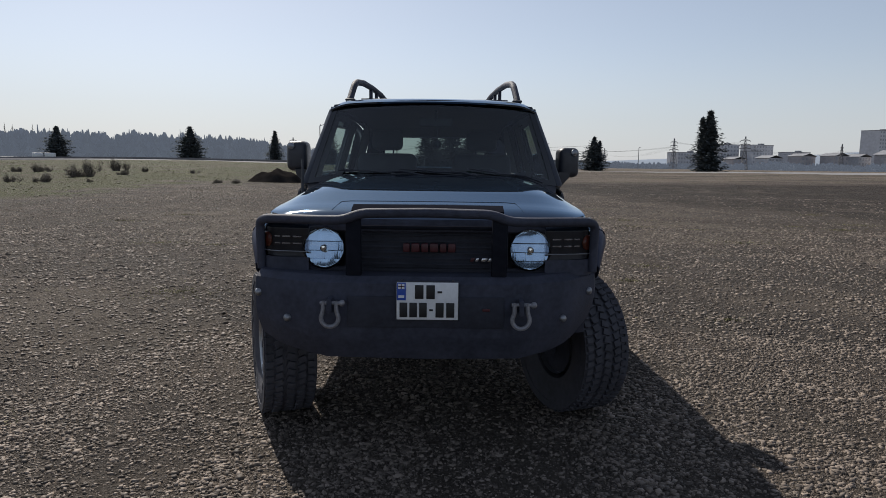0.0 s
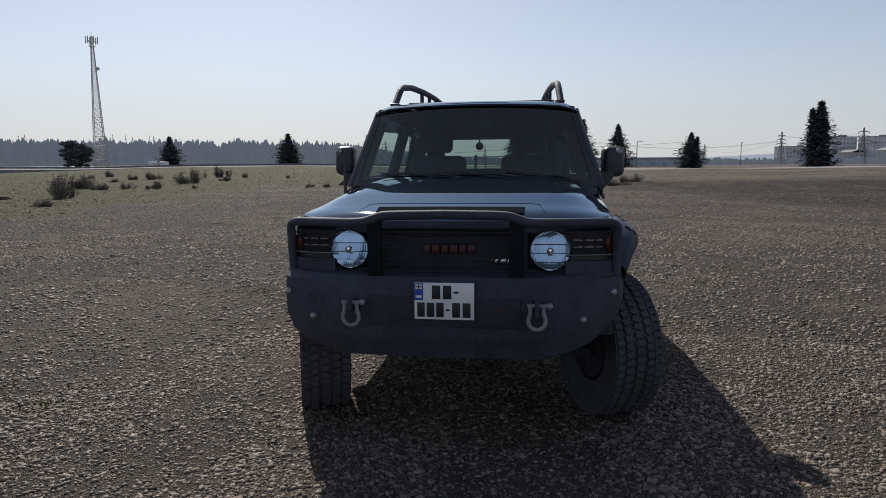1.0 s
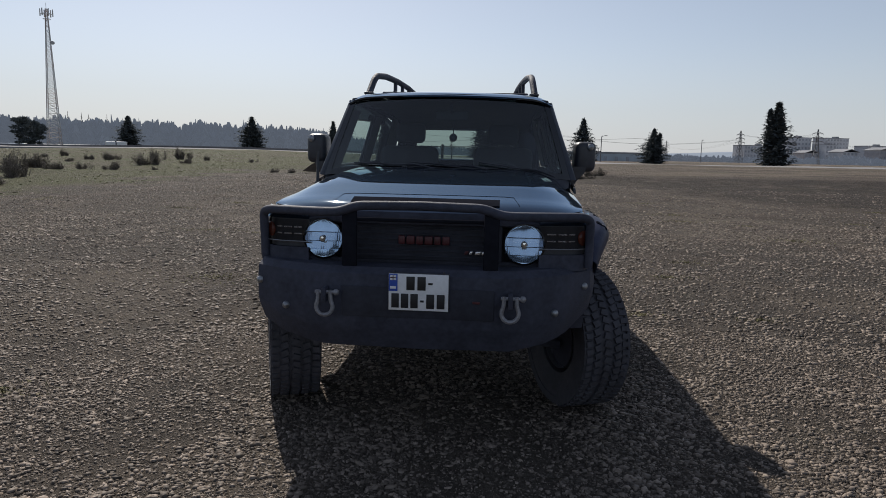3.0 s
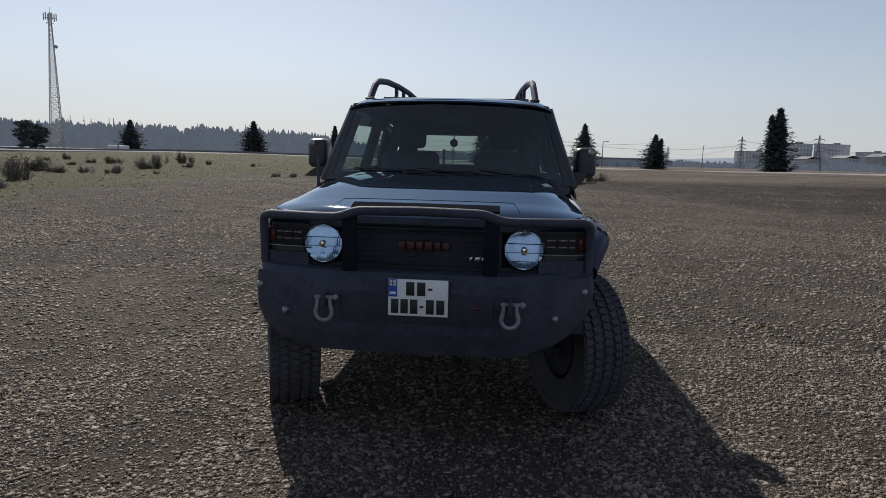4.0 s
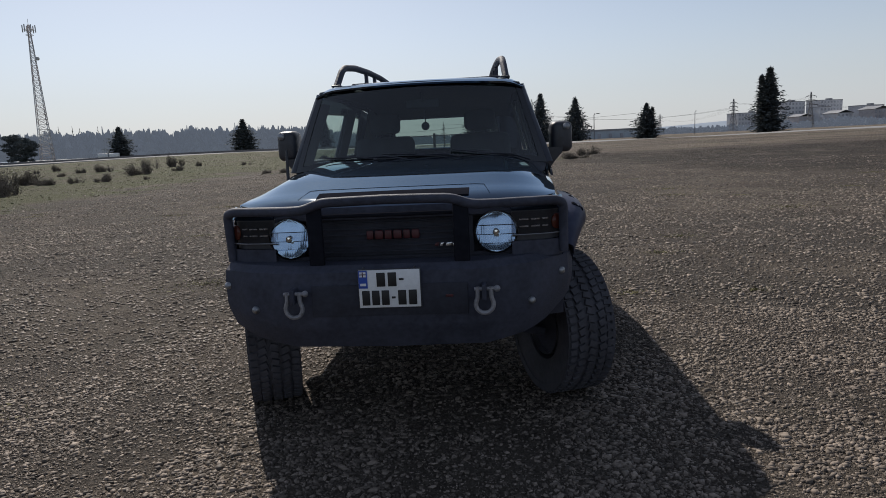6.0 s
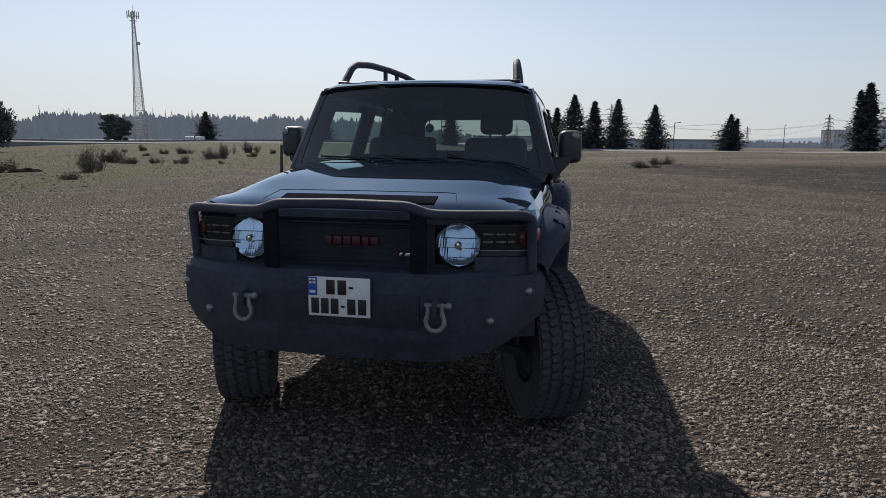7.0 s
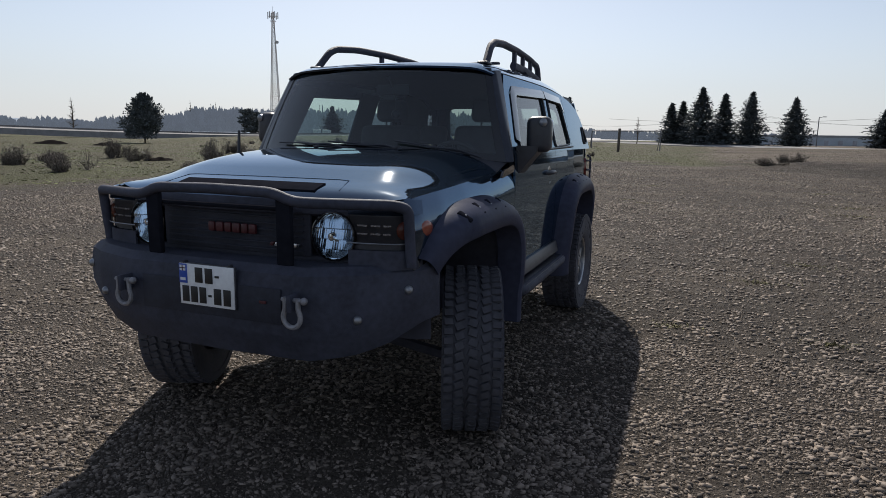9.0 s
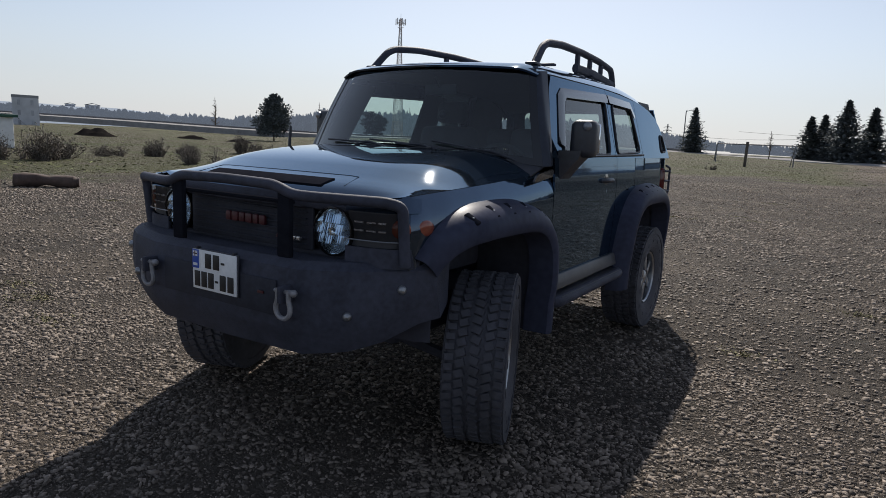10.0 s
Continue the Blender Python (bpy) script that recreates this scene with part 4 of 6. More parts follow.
bm = bmesh.new()
loft(bm, [[screen(-1 + 2 * i / 24, t / 10) for i in range(25)] for t in range(11)])
ws = part("windscreen", bm, WINDSCREEN, car, "tinted flat windscreen")
ws.visible_shadow = False
bm = bmesh.new()
for (u0, u1, t0, t1) in ((-1, -0.945, 0, 1), (0.945, 1, 0, 1), (-0.945, 0.945, 0.955, 1), (-0.945, 0.945, 0, 0.07)):
    loft(bm, [[screen(u0 + (u1 - u0) * i / 12, t0 + (t1 - t0) * k / 6, 0.003) for i in range(13)] for k in range(7)])
part("windscreen_border", bm, GLOSSBLACK, ws, "black printed border")
for sg in both:
    # pillar between windscreen and door
    bm = bmesh.new()
    rows = []
    for k in range(11):
        t = 0.97 * k / 10
        a = screen(sg * 1.0, t, 0.004)
        zz = a.z
        b = Vector((sg * (glass_x(max(zz, 1.36)) + 0.012 - 0.016 * t), 0.60 + 0.20 * t + 0.03, zz + 0.01))
        m_ = a.lerp(b, 0.5) + Vector((sg * 0.026 * (1 - 0.8 * t), -0.012, 0))
        rows.append([a, a.lerp(m_, 0.6) + Vector((sg * 0.006, -0.004, 0)), m_, m_.lerp(b, 0.6), b])
    loft(bm, rows)
    part("windscreen_pillar", thick(bm, 0.012), FRAME, car)
# cowl
bm = bmesh.new()
rows = [[hood_point(-1 + 2 * i / 20, 1.0) + Vector((0, -0.01, -0.012)) for i in range(21)], [screen(-1 + 2 * i / 20, 0.0) + Vector((0, 0.02, 0.004)) for i in range(21)]]
loft(bm, rows)
part("cowl_panel", thick(bm, 0.01), TRIM, car)
for u0, u1, t1 in ((-0.05, -0.74, 0.11), (0.38, -0.25, 0.09), (0.86, 0.28, 0.11)):
    wiper = bmesh.new()
    a, b = screen(u0, -0.01, 0.05), screen(u1, t1, 0.04)
    tube(wiper, [a, a.lerp(b, 0.25) + Vector((0, -0.02, 0.02)), a.lerp(b, 0.6)], 0.008, 6, taper=0.6)
    wo_ = part("wiper", wiper, TRIM, car)
    bb = bmesh.new()
    tube(bb, [screen(u0 + (u1 - u0) * f, 0.03 + (t1 - 0.03) * f, 0.028) for f in (0.12, 0.4, 0.7, 1.0)], 0.006, 6)
    part("wiper_blade", bb, TRIM, wo_)

# roof
bm = bmesh.new()
rows = []
RY = [0.60, 0.64, 0.70, 0.78, 0.9, 1.1, 1.3, 1.6, 1.9, 2.2, 2.5, 2.75, 2.95, 3.1, 3.18, 3.245]
for y in RY:
    row = []
    w = glass_x(soft(DRIP, y)) + 0.006 - 0.03 * max(0.0, (y - 2.2) / 1.0) ** 1.5 - 0.022 * max(0.0, (0.85 - y) / 0.25)
    for i in range(33):
        u = -1 + 2 * i / 32
        a = abs(u)
        zc, zd = soft(ROOFC, max(y, 0.64)), soft(DRIP, y)
        z = zc - 0.02 * a * a - (zc - 0.02 - zd) * max(0.0, (a - 0.78) / 0.22) ** 2
        yy = y + (0.115 * a ** 2.2 if y < 0.66 else 0.115 * a ** 2.2 * max(0, (0.9 - y) / 0.24))
        row.append((w * math.copysign(a ** 0.97, u), yy, z - (0.014 if y < 0.62 else 0)))
    rows.append(row)
loft(bm, rows)
part("roof", thick(bm, 0.012), PAINT, car, "glossy dark roof", 30)

# cabin sides with their windows
WIN = {
    "front": [(0.845, 1.425), (1.735, 1.43), (1.80, 1.80), (1.02, 1.775)],
    "rear": [(1.905, 1.435), (2.50, 1.452), (2.42, 1.785), (1.955, 1.80)],
    "quarter": [(3.19, 1.455), (3.355, 1.465), (3.30, 1.60), (3.23, 1.61)],
}
for sg in both:
    place = lambda a, b, sg=sg: Vector((sg * (glass_x(b) if b > 1.40 else side_x(a, b)), a, b))
    top = lambda y: soft(DRIP, y) - 0.006
    tf = [(y, top(y)) for y in (0.86, 1.0, 1.2, 1.4, 1.6, 1.85)]
    tr = [(y, top(y)) for y in (1.857, 2.0, 2.2, 2.4, 2.545)]
    tq = [(y, top(y)) for y in (2.552, 2.7, 2.85, 3.0, 3.15, 3.28, 3.38, 3.44)]
    frames = (
        ("front_door_frame", [(0.665, 1.408), (1.858, 1.408)] + tf[::-1] + [(0.80, 1.80)], "front"),
        ("rear_door_frame", [(1.865, 1.408), (2.58, 1.408)] + tr[::-1], "rear"),
        ("rear_pillar", [(2.588, 1.408), (3.46, 1.408)] + tq[::-1], "quarter"),
    )
    for nm, outer, key in frames:
        bm = bmesh.new()
        hole = rounded(WIN[key], 0.05)
        sheet(bm, outer, [hole], place)
        fr = part(nm, thick(bm, 0.014), PAINT, car, sharp=30)
        bm = bmesh.new()
        loop = [place(a, b) + Vector((sg * 0.003, 0, 0)) for a, b in hole]
        tube(bm, loop + loop[:1], 0.008, 6)
        part("window_seal", bm, TRIM, fr)
        bm = bmesh.new()
        sheet(bm, rounded(WIN[key], 0.05), [], lambda a, b, sg=sg: place(a, b) - Vector((sg * 0.008, 0, 0)))
        pane = part("window_pane", bm, SIDEGLASS if key != "quarter" else SMOKED, fr)
        pane.visible_shadow = False
    # smoked rain deflectors
    bm = bmesh.new()
    inner = [(0.875, 1.47), (0.985, 1.735), (1.03, 1.768), (1.84, 1.793)]
    outer = [(0.80, 1.49), (0.915, 1.78), (0.98, 1.822), (1.845, 1.852)]
    loft(bm, [[place(a, b) + Vector((sg * 0.014, 0, 0)) for a, b in inner], [place((a + c) / 2, (b + d) / 2) + Vector((sg * 0.014, 0, 0)) for (a, b), (c, d) in zip(inner, outer)], [place(a, b) + Vector((sg * 0.006, 0, 0)) for a, b in outer]])
    part("rain_deflector", thick(bm, 0.004), VISOR, car, "smoked plastic rain deflector")
    bm = bmesh.new()
    inner = [(1.88, 1.794), (2.40, 1.786), (2.47, 1.71)]
    outer = [(1.875, 1.852), (2.43, 1.838), (2.52, 1.735)]
    loft(bm, [[place(a, b) + Vector((sg * 0.014, 0, 0)) for a, b in inner], [place(a, b) + Vector((sg * 0.006, 0, 0)) for a, b in outer]])
    part("rain_deflector", thick(bm, 0.004), VISOR, car, "smoked plastic rain deflector")
    # belt strip
    bm = bmesh.new()
    tube(bm, [(sg * (glass_x(1.412) + 0.004), y, 1.412 + (y - 0.75) * 0.012) for y in (0.74, 1.2, 1.7, 2.3, 2.56)], 0.008, 6)
    part("belt_strip", bm, TRIM, car)
    # door handle
    bm = bmesh.new()
    bmesh.ops.create_uvsphere(bm, u_segments=16, v_segments=8, radius=1, matrix=Matrix.Translation((sg * 0.874, 1.63, 1.245)) @ Matrix.Diagonal((0.012, 0.098, 0.070, 1)))
    hd = part("handle_cup", bm, GLOSSBLACK, car)
    bm = bmesh.new()
    tube(bm, smooth_path([(sg * 0.875, 1.545, 1.25), (sg * 0.908, 1.575, 1.253), (sg * 0.912, 1.64, 1.255), (sg * 0.906, 1.70, 1.253), (sg * 0.875, 1.725, 1.25)], 4), 0.016, 8)
    part("door_handle", bm, TRIM, hd, "black pull handle")
    bm = bmesh.new()
    bmesh.ops.create_uvsphere(bm, u_segments=10, v_segments=6, radius=0.012, matrix=Matrix.Translation((sg * 0.882, 1.655, 1.178)) @ Matrix.Diagonal((0.5, 1, 1.2, 1)))
    part("key_lock", bm, STEEL, hd)
    # mirror
    bm = bmesh.new()
    mz = 1.52 if sg > 0 else 1.545
    box(bm, (sg * 0.985, 0.86, mz), (0.150, 0.15, 0.215), Matrix.Rotation(radians(8 * sg), 3, "Z"), 0.042, 4)
    mir = part("side_mirror", bm, TRIM, car, "large black door mirror", 50)
    bm = bmesh.new()
    loft(bm, [[(sg * x, y, z) for x, y in ((0.868, 0.76), (0.868 + w, 0.78), (0.868 + w, 0.93), (0.868, 0.96))] for z, w in ((1.27, 0.004), (1.30, 0.03), (1.36, 0.075), (1.41, 0.12), (1.45, 0.13))], True)
    part("mirror_arm", bm, TRIM, mir)
    bm = bmesh.new()
    revolve(bm, [(0.024, 0.02), (0.024, -0.006), (0.016, -0.012), (0.001, -0.014)], 16, Matrix.Translation((sg * 1.022, 0.786, mz + 0.07)) @ Matrix.Rotation(radians(8 * sg), 4, "Z"))
    part("mirror_lamp", bm, STEEL, mir, "round mirror lamp")
    bm = bmesh.new()
    box(bm, (sg * 0.985, 0.937, mz + 0.005), (0.125, 0.006, 0.17), Matrix.Rotation(radians(8 * sg), 3, "Z"), 0.02)
    part("mirror_glass", bm, CHROME, mir)
    # tail lamp with its guard bars
    bm = bmesh.new()
    box(bm, (sg * 0.80, 3.45, 1.20), (0.10, 0.06, 0.24), bevel=0.03, seg=3)
    tail = part("tail_lamp", bm, TAILRED, car, "red tail lamp behind a black guard")
    for zz in (1.11, 1.20, 1.29):
        bm = bmesh.new()
        tube(bm, smooth_path([(sg * 0.76, 3.52, zz), (sg * 0.85, 3.53, zz), (sg * 0.89, 3.47, zz), (sg * 0.87, 3.36, zz)], 3), 0.008, 6)
        part("guard_rod", bm, BLACK, tail)
    bm = bmesh.new()
    loop = [(sg * 0.87, 3.38, 1.06), (sg * 0.88, 3.49, 1.08), (sg * 0.88, 3.49, 1.32), (sg * 0.87, 3.38, 1.34)]
    tube(bm, round_corners(loop, 0.03), 0.01, 6)
    part("guard_loop", bm, BLACK, tail)

# rear: gate, window frame, bumper
bm = bmesh.new()
back = lambda a, b: Vector((a, 3.46 - max(0, b - 1.408) * 0.52, b))
pane = rounded([(-0.60, 1.465), (0.60, 1.465), (0.55, 1.785), (-0.55, 1.785)], 0.07)
sheet(bm, [(-0.83, 0.62), (0.83, 0.62), (0.83, 1.408), (0.735, 1.825), (-0.735, 1.825), (-0.83, 1.408)], [pane], back)
part("tailgate", thick(bm, 0.02), PAINT, car)
bm = bmesh.new()
sheet(bm, pane, [], lambda a, b: back(a, b) - Vector((0, 0.006, 0)))
rw = part("rear_window", bm, REARGLASS, car)
rw.visible_shadow = False
bm = bmesh.new()
box(bm, (0, 3.52, 0.68), (1.62, 0.16, 0.18), bevel=0.03)
part("rear_bumper", bm, BLACK, car)

# roof rack rails
for sg in both:
    rack = empty("roof_rack_rail")
    rack.parent = car
    rail_pts = [(sg * 0.615, 0.905, 1.955), (sg * 0.60, 1.035, 2.075), (sg * 0.595, 1.12, 2.110), (sg * 0.575, 1.40, 2.138), (sg * 0.55, 1.85, 2.148), (sg * 0.525, 2.30, 2.142), (sg * 0.505, 2.68, 2.118), (sg * 0.505, 2.76, 1.955)]
    bm = bmesh.new()
    tube(bm, round_corners(rail_pts, 0.07, 5), 0.025, 10)
    part("top_rail", bm, BLACK, rack)
    bm = bmesh.new()
    tube(bm, [(sg * 0.557, 1.72, 2.025), (sg * 0.53, 2.2, 2.03), (sg * 0.505, 2.75, 2.0)], 0.034, 8, flat=0.7)
    part("lower_rail", bm, BLACK, rack)
    for yy, z0, z1 in ((1.76, 1.98, 2.13), (2.06, 1.98, 2.13), (2.36, 1.98, 2.125)):
        bm = bmesh.new()
        box(bm, (sg * (0.555 - 0.054 * (yy - 1.76)), yy, (z0 + z1) / 2), (0.028, 0.045, z1 - z0), bevel=0.006)
        part("upright", bm, BLACK, rack)
    for yy in (0.90, 1.78, 2.70):
        bm = bmesh.new()
        box(bm, (sg * (0.608 - 0.055 * (yy - 0.9)), yy, soft(ROOFC, yy) - 0.012), (0.07, 0.10, 0.018), bevel=0.008)
        part("foot_pad", bm, TRIM, rack)
for yy in (1.30, 2.05):
    bm = bmesh.new()
    box(bm, (0, yy, soft(ROOFC, yy) + 0.018), (1.16, 0.05, 0.016), bevel=0.006)
    part("rack_crossbar", bm, BLACK, car)

# stub aerial on the passenger fender
bm = bmesh.new()
tube(bm, [(-0.845, 0.32, 1.29), (-0.845, 0.325, 1.40), (-0.845, 0.335, 1.52)], 0.012, 8, taper=0.7)
part("stub_aerial", bm, TRIM, car, "short black rubber aerial")


# wheels
def wheel(sg, c, steer):
    dx, dy = ((-0.040, -0.055) if sg < 0 else (0.008, 0.02)) if steer else (0.0, 0.0)
    w = empty("wheel", (sg * TRACK + dx, c + dy, 0.42), steer)
    w.parent = car
    W, R = 0.142, 0.42
    bm = bmesh.new()
    prof = [(0.222, -W * 0.80), (0.26, -W * 0.95), (0.32, -W), (0.37, -W * 0.98), (0.398, -W * 0.92), (0.408, -W * 0.80), (0.410, 0), (0.408, W * 0.80), (0.398, W * 0.92), (0.37, W * 0.98), (0.32, W), (0.26, W * 0.95), (0.222, W * 0.80), (0.222, -W * 0.80)]
    turn = Matrix.Rotation(radians(90), 4, "Z")
    revolve(bm, prof, 56, turn)
    tyre = part("tyre", bm, TYRE, w, "black all-terrain tyre", 30)
    bm = bmesh.new()
    N = 58
    for k in range(N):
        a = 2 * math.pi * k / N
        for j, (xc, ww, ll, off, skew) in enumerate(((-0.115, 0.046, 0.033, 0.0, 0.08), (-0.062, 0.044, 0.037, 0.5, 0.34), (0.0, 0.046, 0.036, 0.15, -0.30), (0.062, 0.044, 0.037, 0.65, 0.34), (0.115, 0.046, 0.033, 0.3, -0.08))):
            b = a + off * 2 * math.pi / N
            m = Matrix.Rotation(b, 4, "X") @ Matrix.Translation((xc, 0, 0.413 if abs(xc) < 0.1 else 0.409)) @ Matrix.Rotation(skew, 4, "Z") @ Matrix.Rotation(-xc * 1.6 if abs(xc) > 0.1 else 0, 4, "Y")
            vs = bmesh.ops.create_cube(bm, size=1.0)["verts"]
            for q in vs:
                top_ = q.co.z > 0
                q.co = m @ Vector((q.co.x * ww * (0.9 if top_ else 1), q.co.y * ll * (0.9 if top_ else 1), q.co.z * 0.021))
        for xs_ in (-1, 1):
            m = Matrix.Rotation(a, 4, "X") @ Matrix.Translation((xs_ * 0.136, 0, 0.388))
            vs = bmesh.ops.create_cube(bm, size=1.0)["verts"]
            for q in vs:
                q.co = m @ Vector((q.co.x * 0.016, q.co.y * (0.05 if k % 2 else 0.036), q.co.z * 0.045))
    part("tread", bm, TYRE, tyre)
    mark = None
    for k in range(14):
        m = Matrix.Rotation(2 * math.pi * k / 14, 4, "X")
        if mark is None:
            bm = bmesh.new()
            box(bm, (sg * 0.1425, 0, 0.315), (0.004, 0.04, 0.02), bevel=0.001, seg=1)
            o = part("sidewall_mark", bm, TYRE, tyre)
            mark = o.data
        else:
            o = new("sidewall_mark", mark)
            o.parent = tyre
        o.matrix_basis = m
    bm = bmesh.new()
    revolve(bm, [(0.225, -0.11), (0.222, 0.10), (0.212, 0.115), (0.200, 0.105), (0.196, 0.06), (0.196, -0.11)], 40, Matrix.Rotation(radians(-90 * sg), 4, "Z"))
    rim = part("rim", bm, RIM, w, "silver alloy rim")
    for k in range(6):
        bm = bmesh.new()
        a = 2 * math.pi * k / 6
        for v in box(bm, (0, 0, 0.13), (0.028, 0.052, 0.15), bevel=0.008).verts:
            v.co = Matrix.Rotation(a, 4, "X") @ Vector((sg * (0.075 + (0.2 - v.co.z) * 0.08) + v.co.x, v.co.y, v.co.z))
        part("spoke", bm, RIM, rim)
    bm = bmesh.new()
    revolve(bm, [(0.001, 0.102), (0.035, 0.10), (0.05, 0.09), (0.075, 0.075), (0.08, 0.03)], 24, Matrix.Rotation(radians(-90 * sg), 4, "Z"))
    part("hub", bm, RIM, rim)
    bm = bmesh.new()
    revolve(bm, [(0.155, 0.03), (0.155, 0.045), (0.05, 0.045)], 28, Matrix.Rotation(radians(-90 * sg), 4, "Z"))
    part("brake_disc", bm, STEEL, w)
    # backing disc added so that the rim's inside looks as dark as in shade
    bm = bmesh.new()
    revolve(bm, [(0.001, -0.06), (0.12, -0.06), (0.192, -0.075), (0.192, -0.068), (0.12, -0.05), (0.001, -0.05)], 28, Matrix.Rotation(radians(-90 * sg), 4, "Z"))
    part("brake_shield", bm, DARK, w)


STEER = 21.0
for sg in both:
    wheel(sg, AXF, STEER)
    wheel(sg, AXR, 0)
# suspension and underbody
for sg in both:
    bm = bmesh.new()
    tube(bm, [(sg * 0.25, -0.08, 0.46), (sg * 0.78, AXF, 0.36)], 0.03, 8)
    part("control_arm", bm, DARK, car)
    bm = bmesh.new()
    tube(bm, [(sg * 0.45, -0.02, 0.42), (sg * 0.50, 0.02, 0.75)], 0.05, 8)
    part("shock_absorber", bm, DARK, car)
bm = bmesh.new()
tube(bm, [(-0.8, AXR, 0.42), (0.8, AXR, 0.42)], 0.045, 8)
part("rear_axle", bm, BLACK, car)
bm = bmesh.new()
bmesh.ops.create_uvsphere(bm, u_segments=16, v_segments=10, radius=0.15, matrix=Matrix.Translation((0.1, AXR, 0.42)))
part("differential", bm, BLACK, car)
bm = bmesh.new()
box(bm, (0, -0.42, 0.60), (0.80, 0.6, 0.03), Matrix.Rotation(radians(6), 3, "X"), 0.01)
part("skid_plate", bm, BLACK, car)

# cabin: floor, dashboard, wheel, seats, mirror
bm = bmesh.new()
rows = []
for i in range(17):
    x = -0.78 + 1.56 * i / 16
    hump = 0.035 * math.exp(-((x - 0.38) / 0.22) ** 2)
    rows.append([(x, 0.52 + 0.12 * (abs(x) / 0.8) ** 2, 1.30), (x, 0.56 + 0.12 * (abs(x) / 0.8) ** 2, 1.345), (x, 0.75, 1.355 + hump), (x, 0.92, 1.345 + hump), (x, 0.98, 1.29), (x, 0.96, 1.0)])
loft(bm, rows)
part("dashboard", thick(bm, 0.01), DASH, car)
bm = bmesh.new()
m = Matrix.Translation((0.38, 1.07, 1.30)) @ Matrix.Rotation(radians(-62), 4, "X")
ring = [m @ Vector((0.185 * math.cos(2 * math.pi * k / 28), 0.185 * math.sin(2 * math.pi * k / 28), 0)) for k in range(29)]
tube(bm, ring, 0.015, 8)
for a in (0.1, math.pi - 0.1, -math.pi / 2):
    tube(bm, [m @ Vector((0, 0, -0.02)), m @ Vector((0.18 * math.cos(a), 0.18 * math.sin(a), 0))], 0.016, 6)
part("steering_wheel", bm, DASH, car)


def seat(x, y, w, top, heads):
    s = empty("car_seat", (x, y, 0))
    s.parent = car
    bm = bmesh.new()
    box(bm, (0, 0, 1.0), (w, 0.5, 0.16), bevel=0.06, seg=3)
    part("cushion", bm, SEAT, s)
    bm = bmesh.new()
    box(bm, (0, 0.26, top - 0.30), (w, 0.14, 0.62), Matrix.Rotation(radians(-12), 3, "X"), 0.06, 3)
    part("backrest", bm, SEAT, s)
    for hx in heads:
        bm = bmesh.new()
        box(bm, (hx, 0.345, top + 0.115), (0.26, 0.10, 0.17), Matrix.Rotation(radians(-8), 3, "X"), 0.045, 3)
        tube(bm, [(hx - 0.05, 0.33, top - 0.05), (hx - 0.05, 0.34, top + 0.08)], 0.007, 6)
        tube(bm, [(hx + 0.05, 0.33, top - 0.05), (hx + 0.05, 0.34, top + 0.08)], 0.007, 6)
        part("headrest", bm, SEAT, s)


seat(-0.40, 1.30, 0.50, 1.58, (0,))
seat(0.40, 1.30, 0.50, 1.58, (0,))
seat(0.0, 2.15, 1.25, 1.40, (-0.40, 0.40))
bm = bmesh.new()
box(bm, (0.02, 0.80, 1.795), (0.24, 0.03, 0.065), bevel=0.02)
tube(bm, [(0.02, 0.73, 1.87), (0.02, 0.80, 1.80)], 0.01, 6)
rv = part("rear_view_mirror", bm, DASH, car)
bm = bmesh.new()
tube(bm, [(0.03, 0.82, 1.77), (0.03, 0.82, 1.66)], 0.004, 5)
bmesh.ops.create_uvsphere(bm, u_segments=10, v_segments=8, radius=0.03, matrix=Matrix.Translation((0.03, 0.82, 1.64)))
part("hanging_pendant", bm, DASH, rv)
bm = bmesh.new()
for sg in both:
    loft(bm, [[(sg * (glass_x(z) - 0.035), y, z) for y in (2.56, 2.8, 3.0, 3.17)] for z in (1.42, 1.6, 1.8, 1.875)])
part("cabin_trim", thick(bm, 0.01), DASH, car)
for sg in both:
    bm = bmesh.new()
    loft(bm, [[(sg * (glass_x(z) - 0.02), y + (z - 1.4) * 0.15, z) for y in (1.68, 1.83, 1.98)] for z in (1.40, 1.6, 1.84)])
    loft(bm, [[(sg * (glass_x(z) - 0.03), 0.66 + (z - 1.4) * 0.45 + dy, z) for dy in (-0.06, 0.09, 0.20)] for z in (1.38, 1.6, 1.84)])
    part("pillar_trim", thick(bm, 0.015), DASH, car)
bm = bmesh.new()
loft(bm, [[(x, y, soft(ROOFC, y) - 0.05 - 0.03 * abs(x / 0.7) ** 2) for x in (-0.68, -0.4, 0, 0.4, 0.68)] for y in (0.75, 1.2, 1.8, 2.4, 2.9, 3.2)])
part("headliner", thick(bm, 0.008), DASH, car)

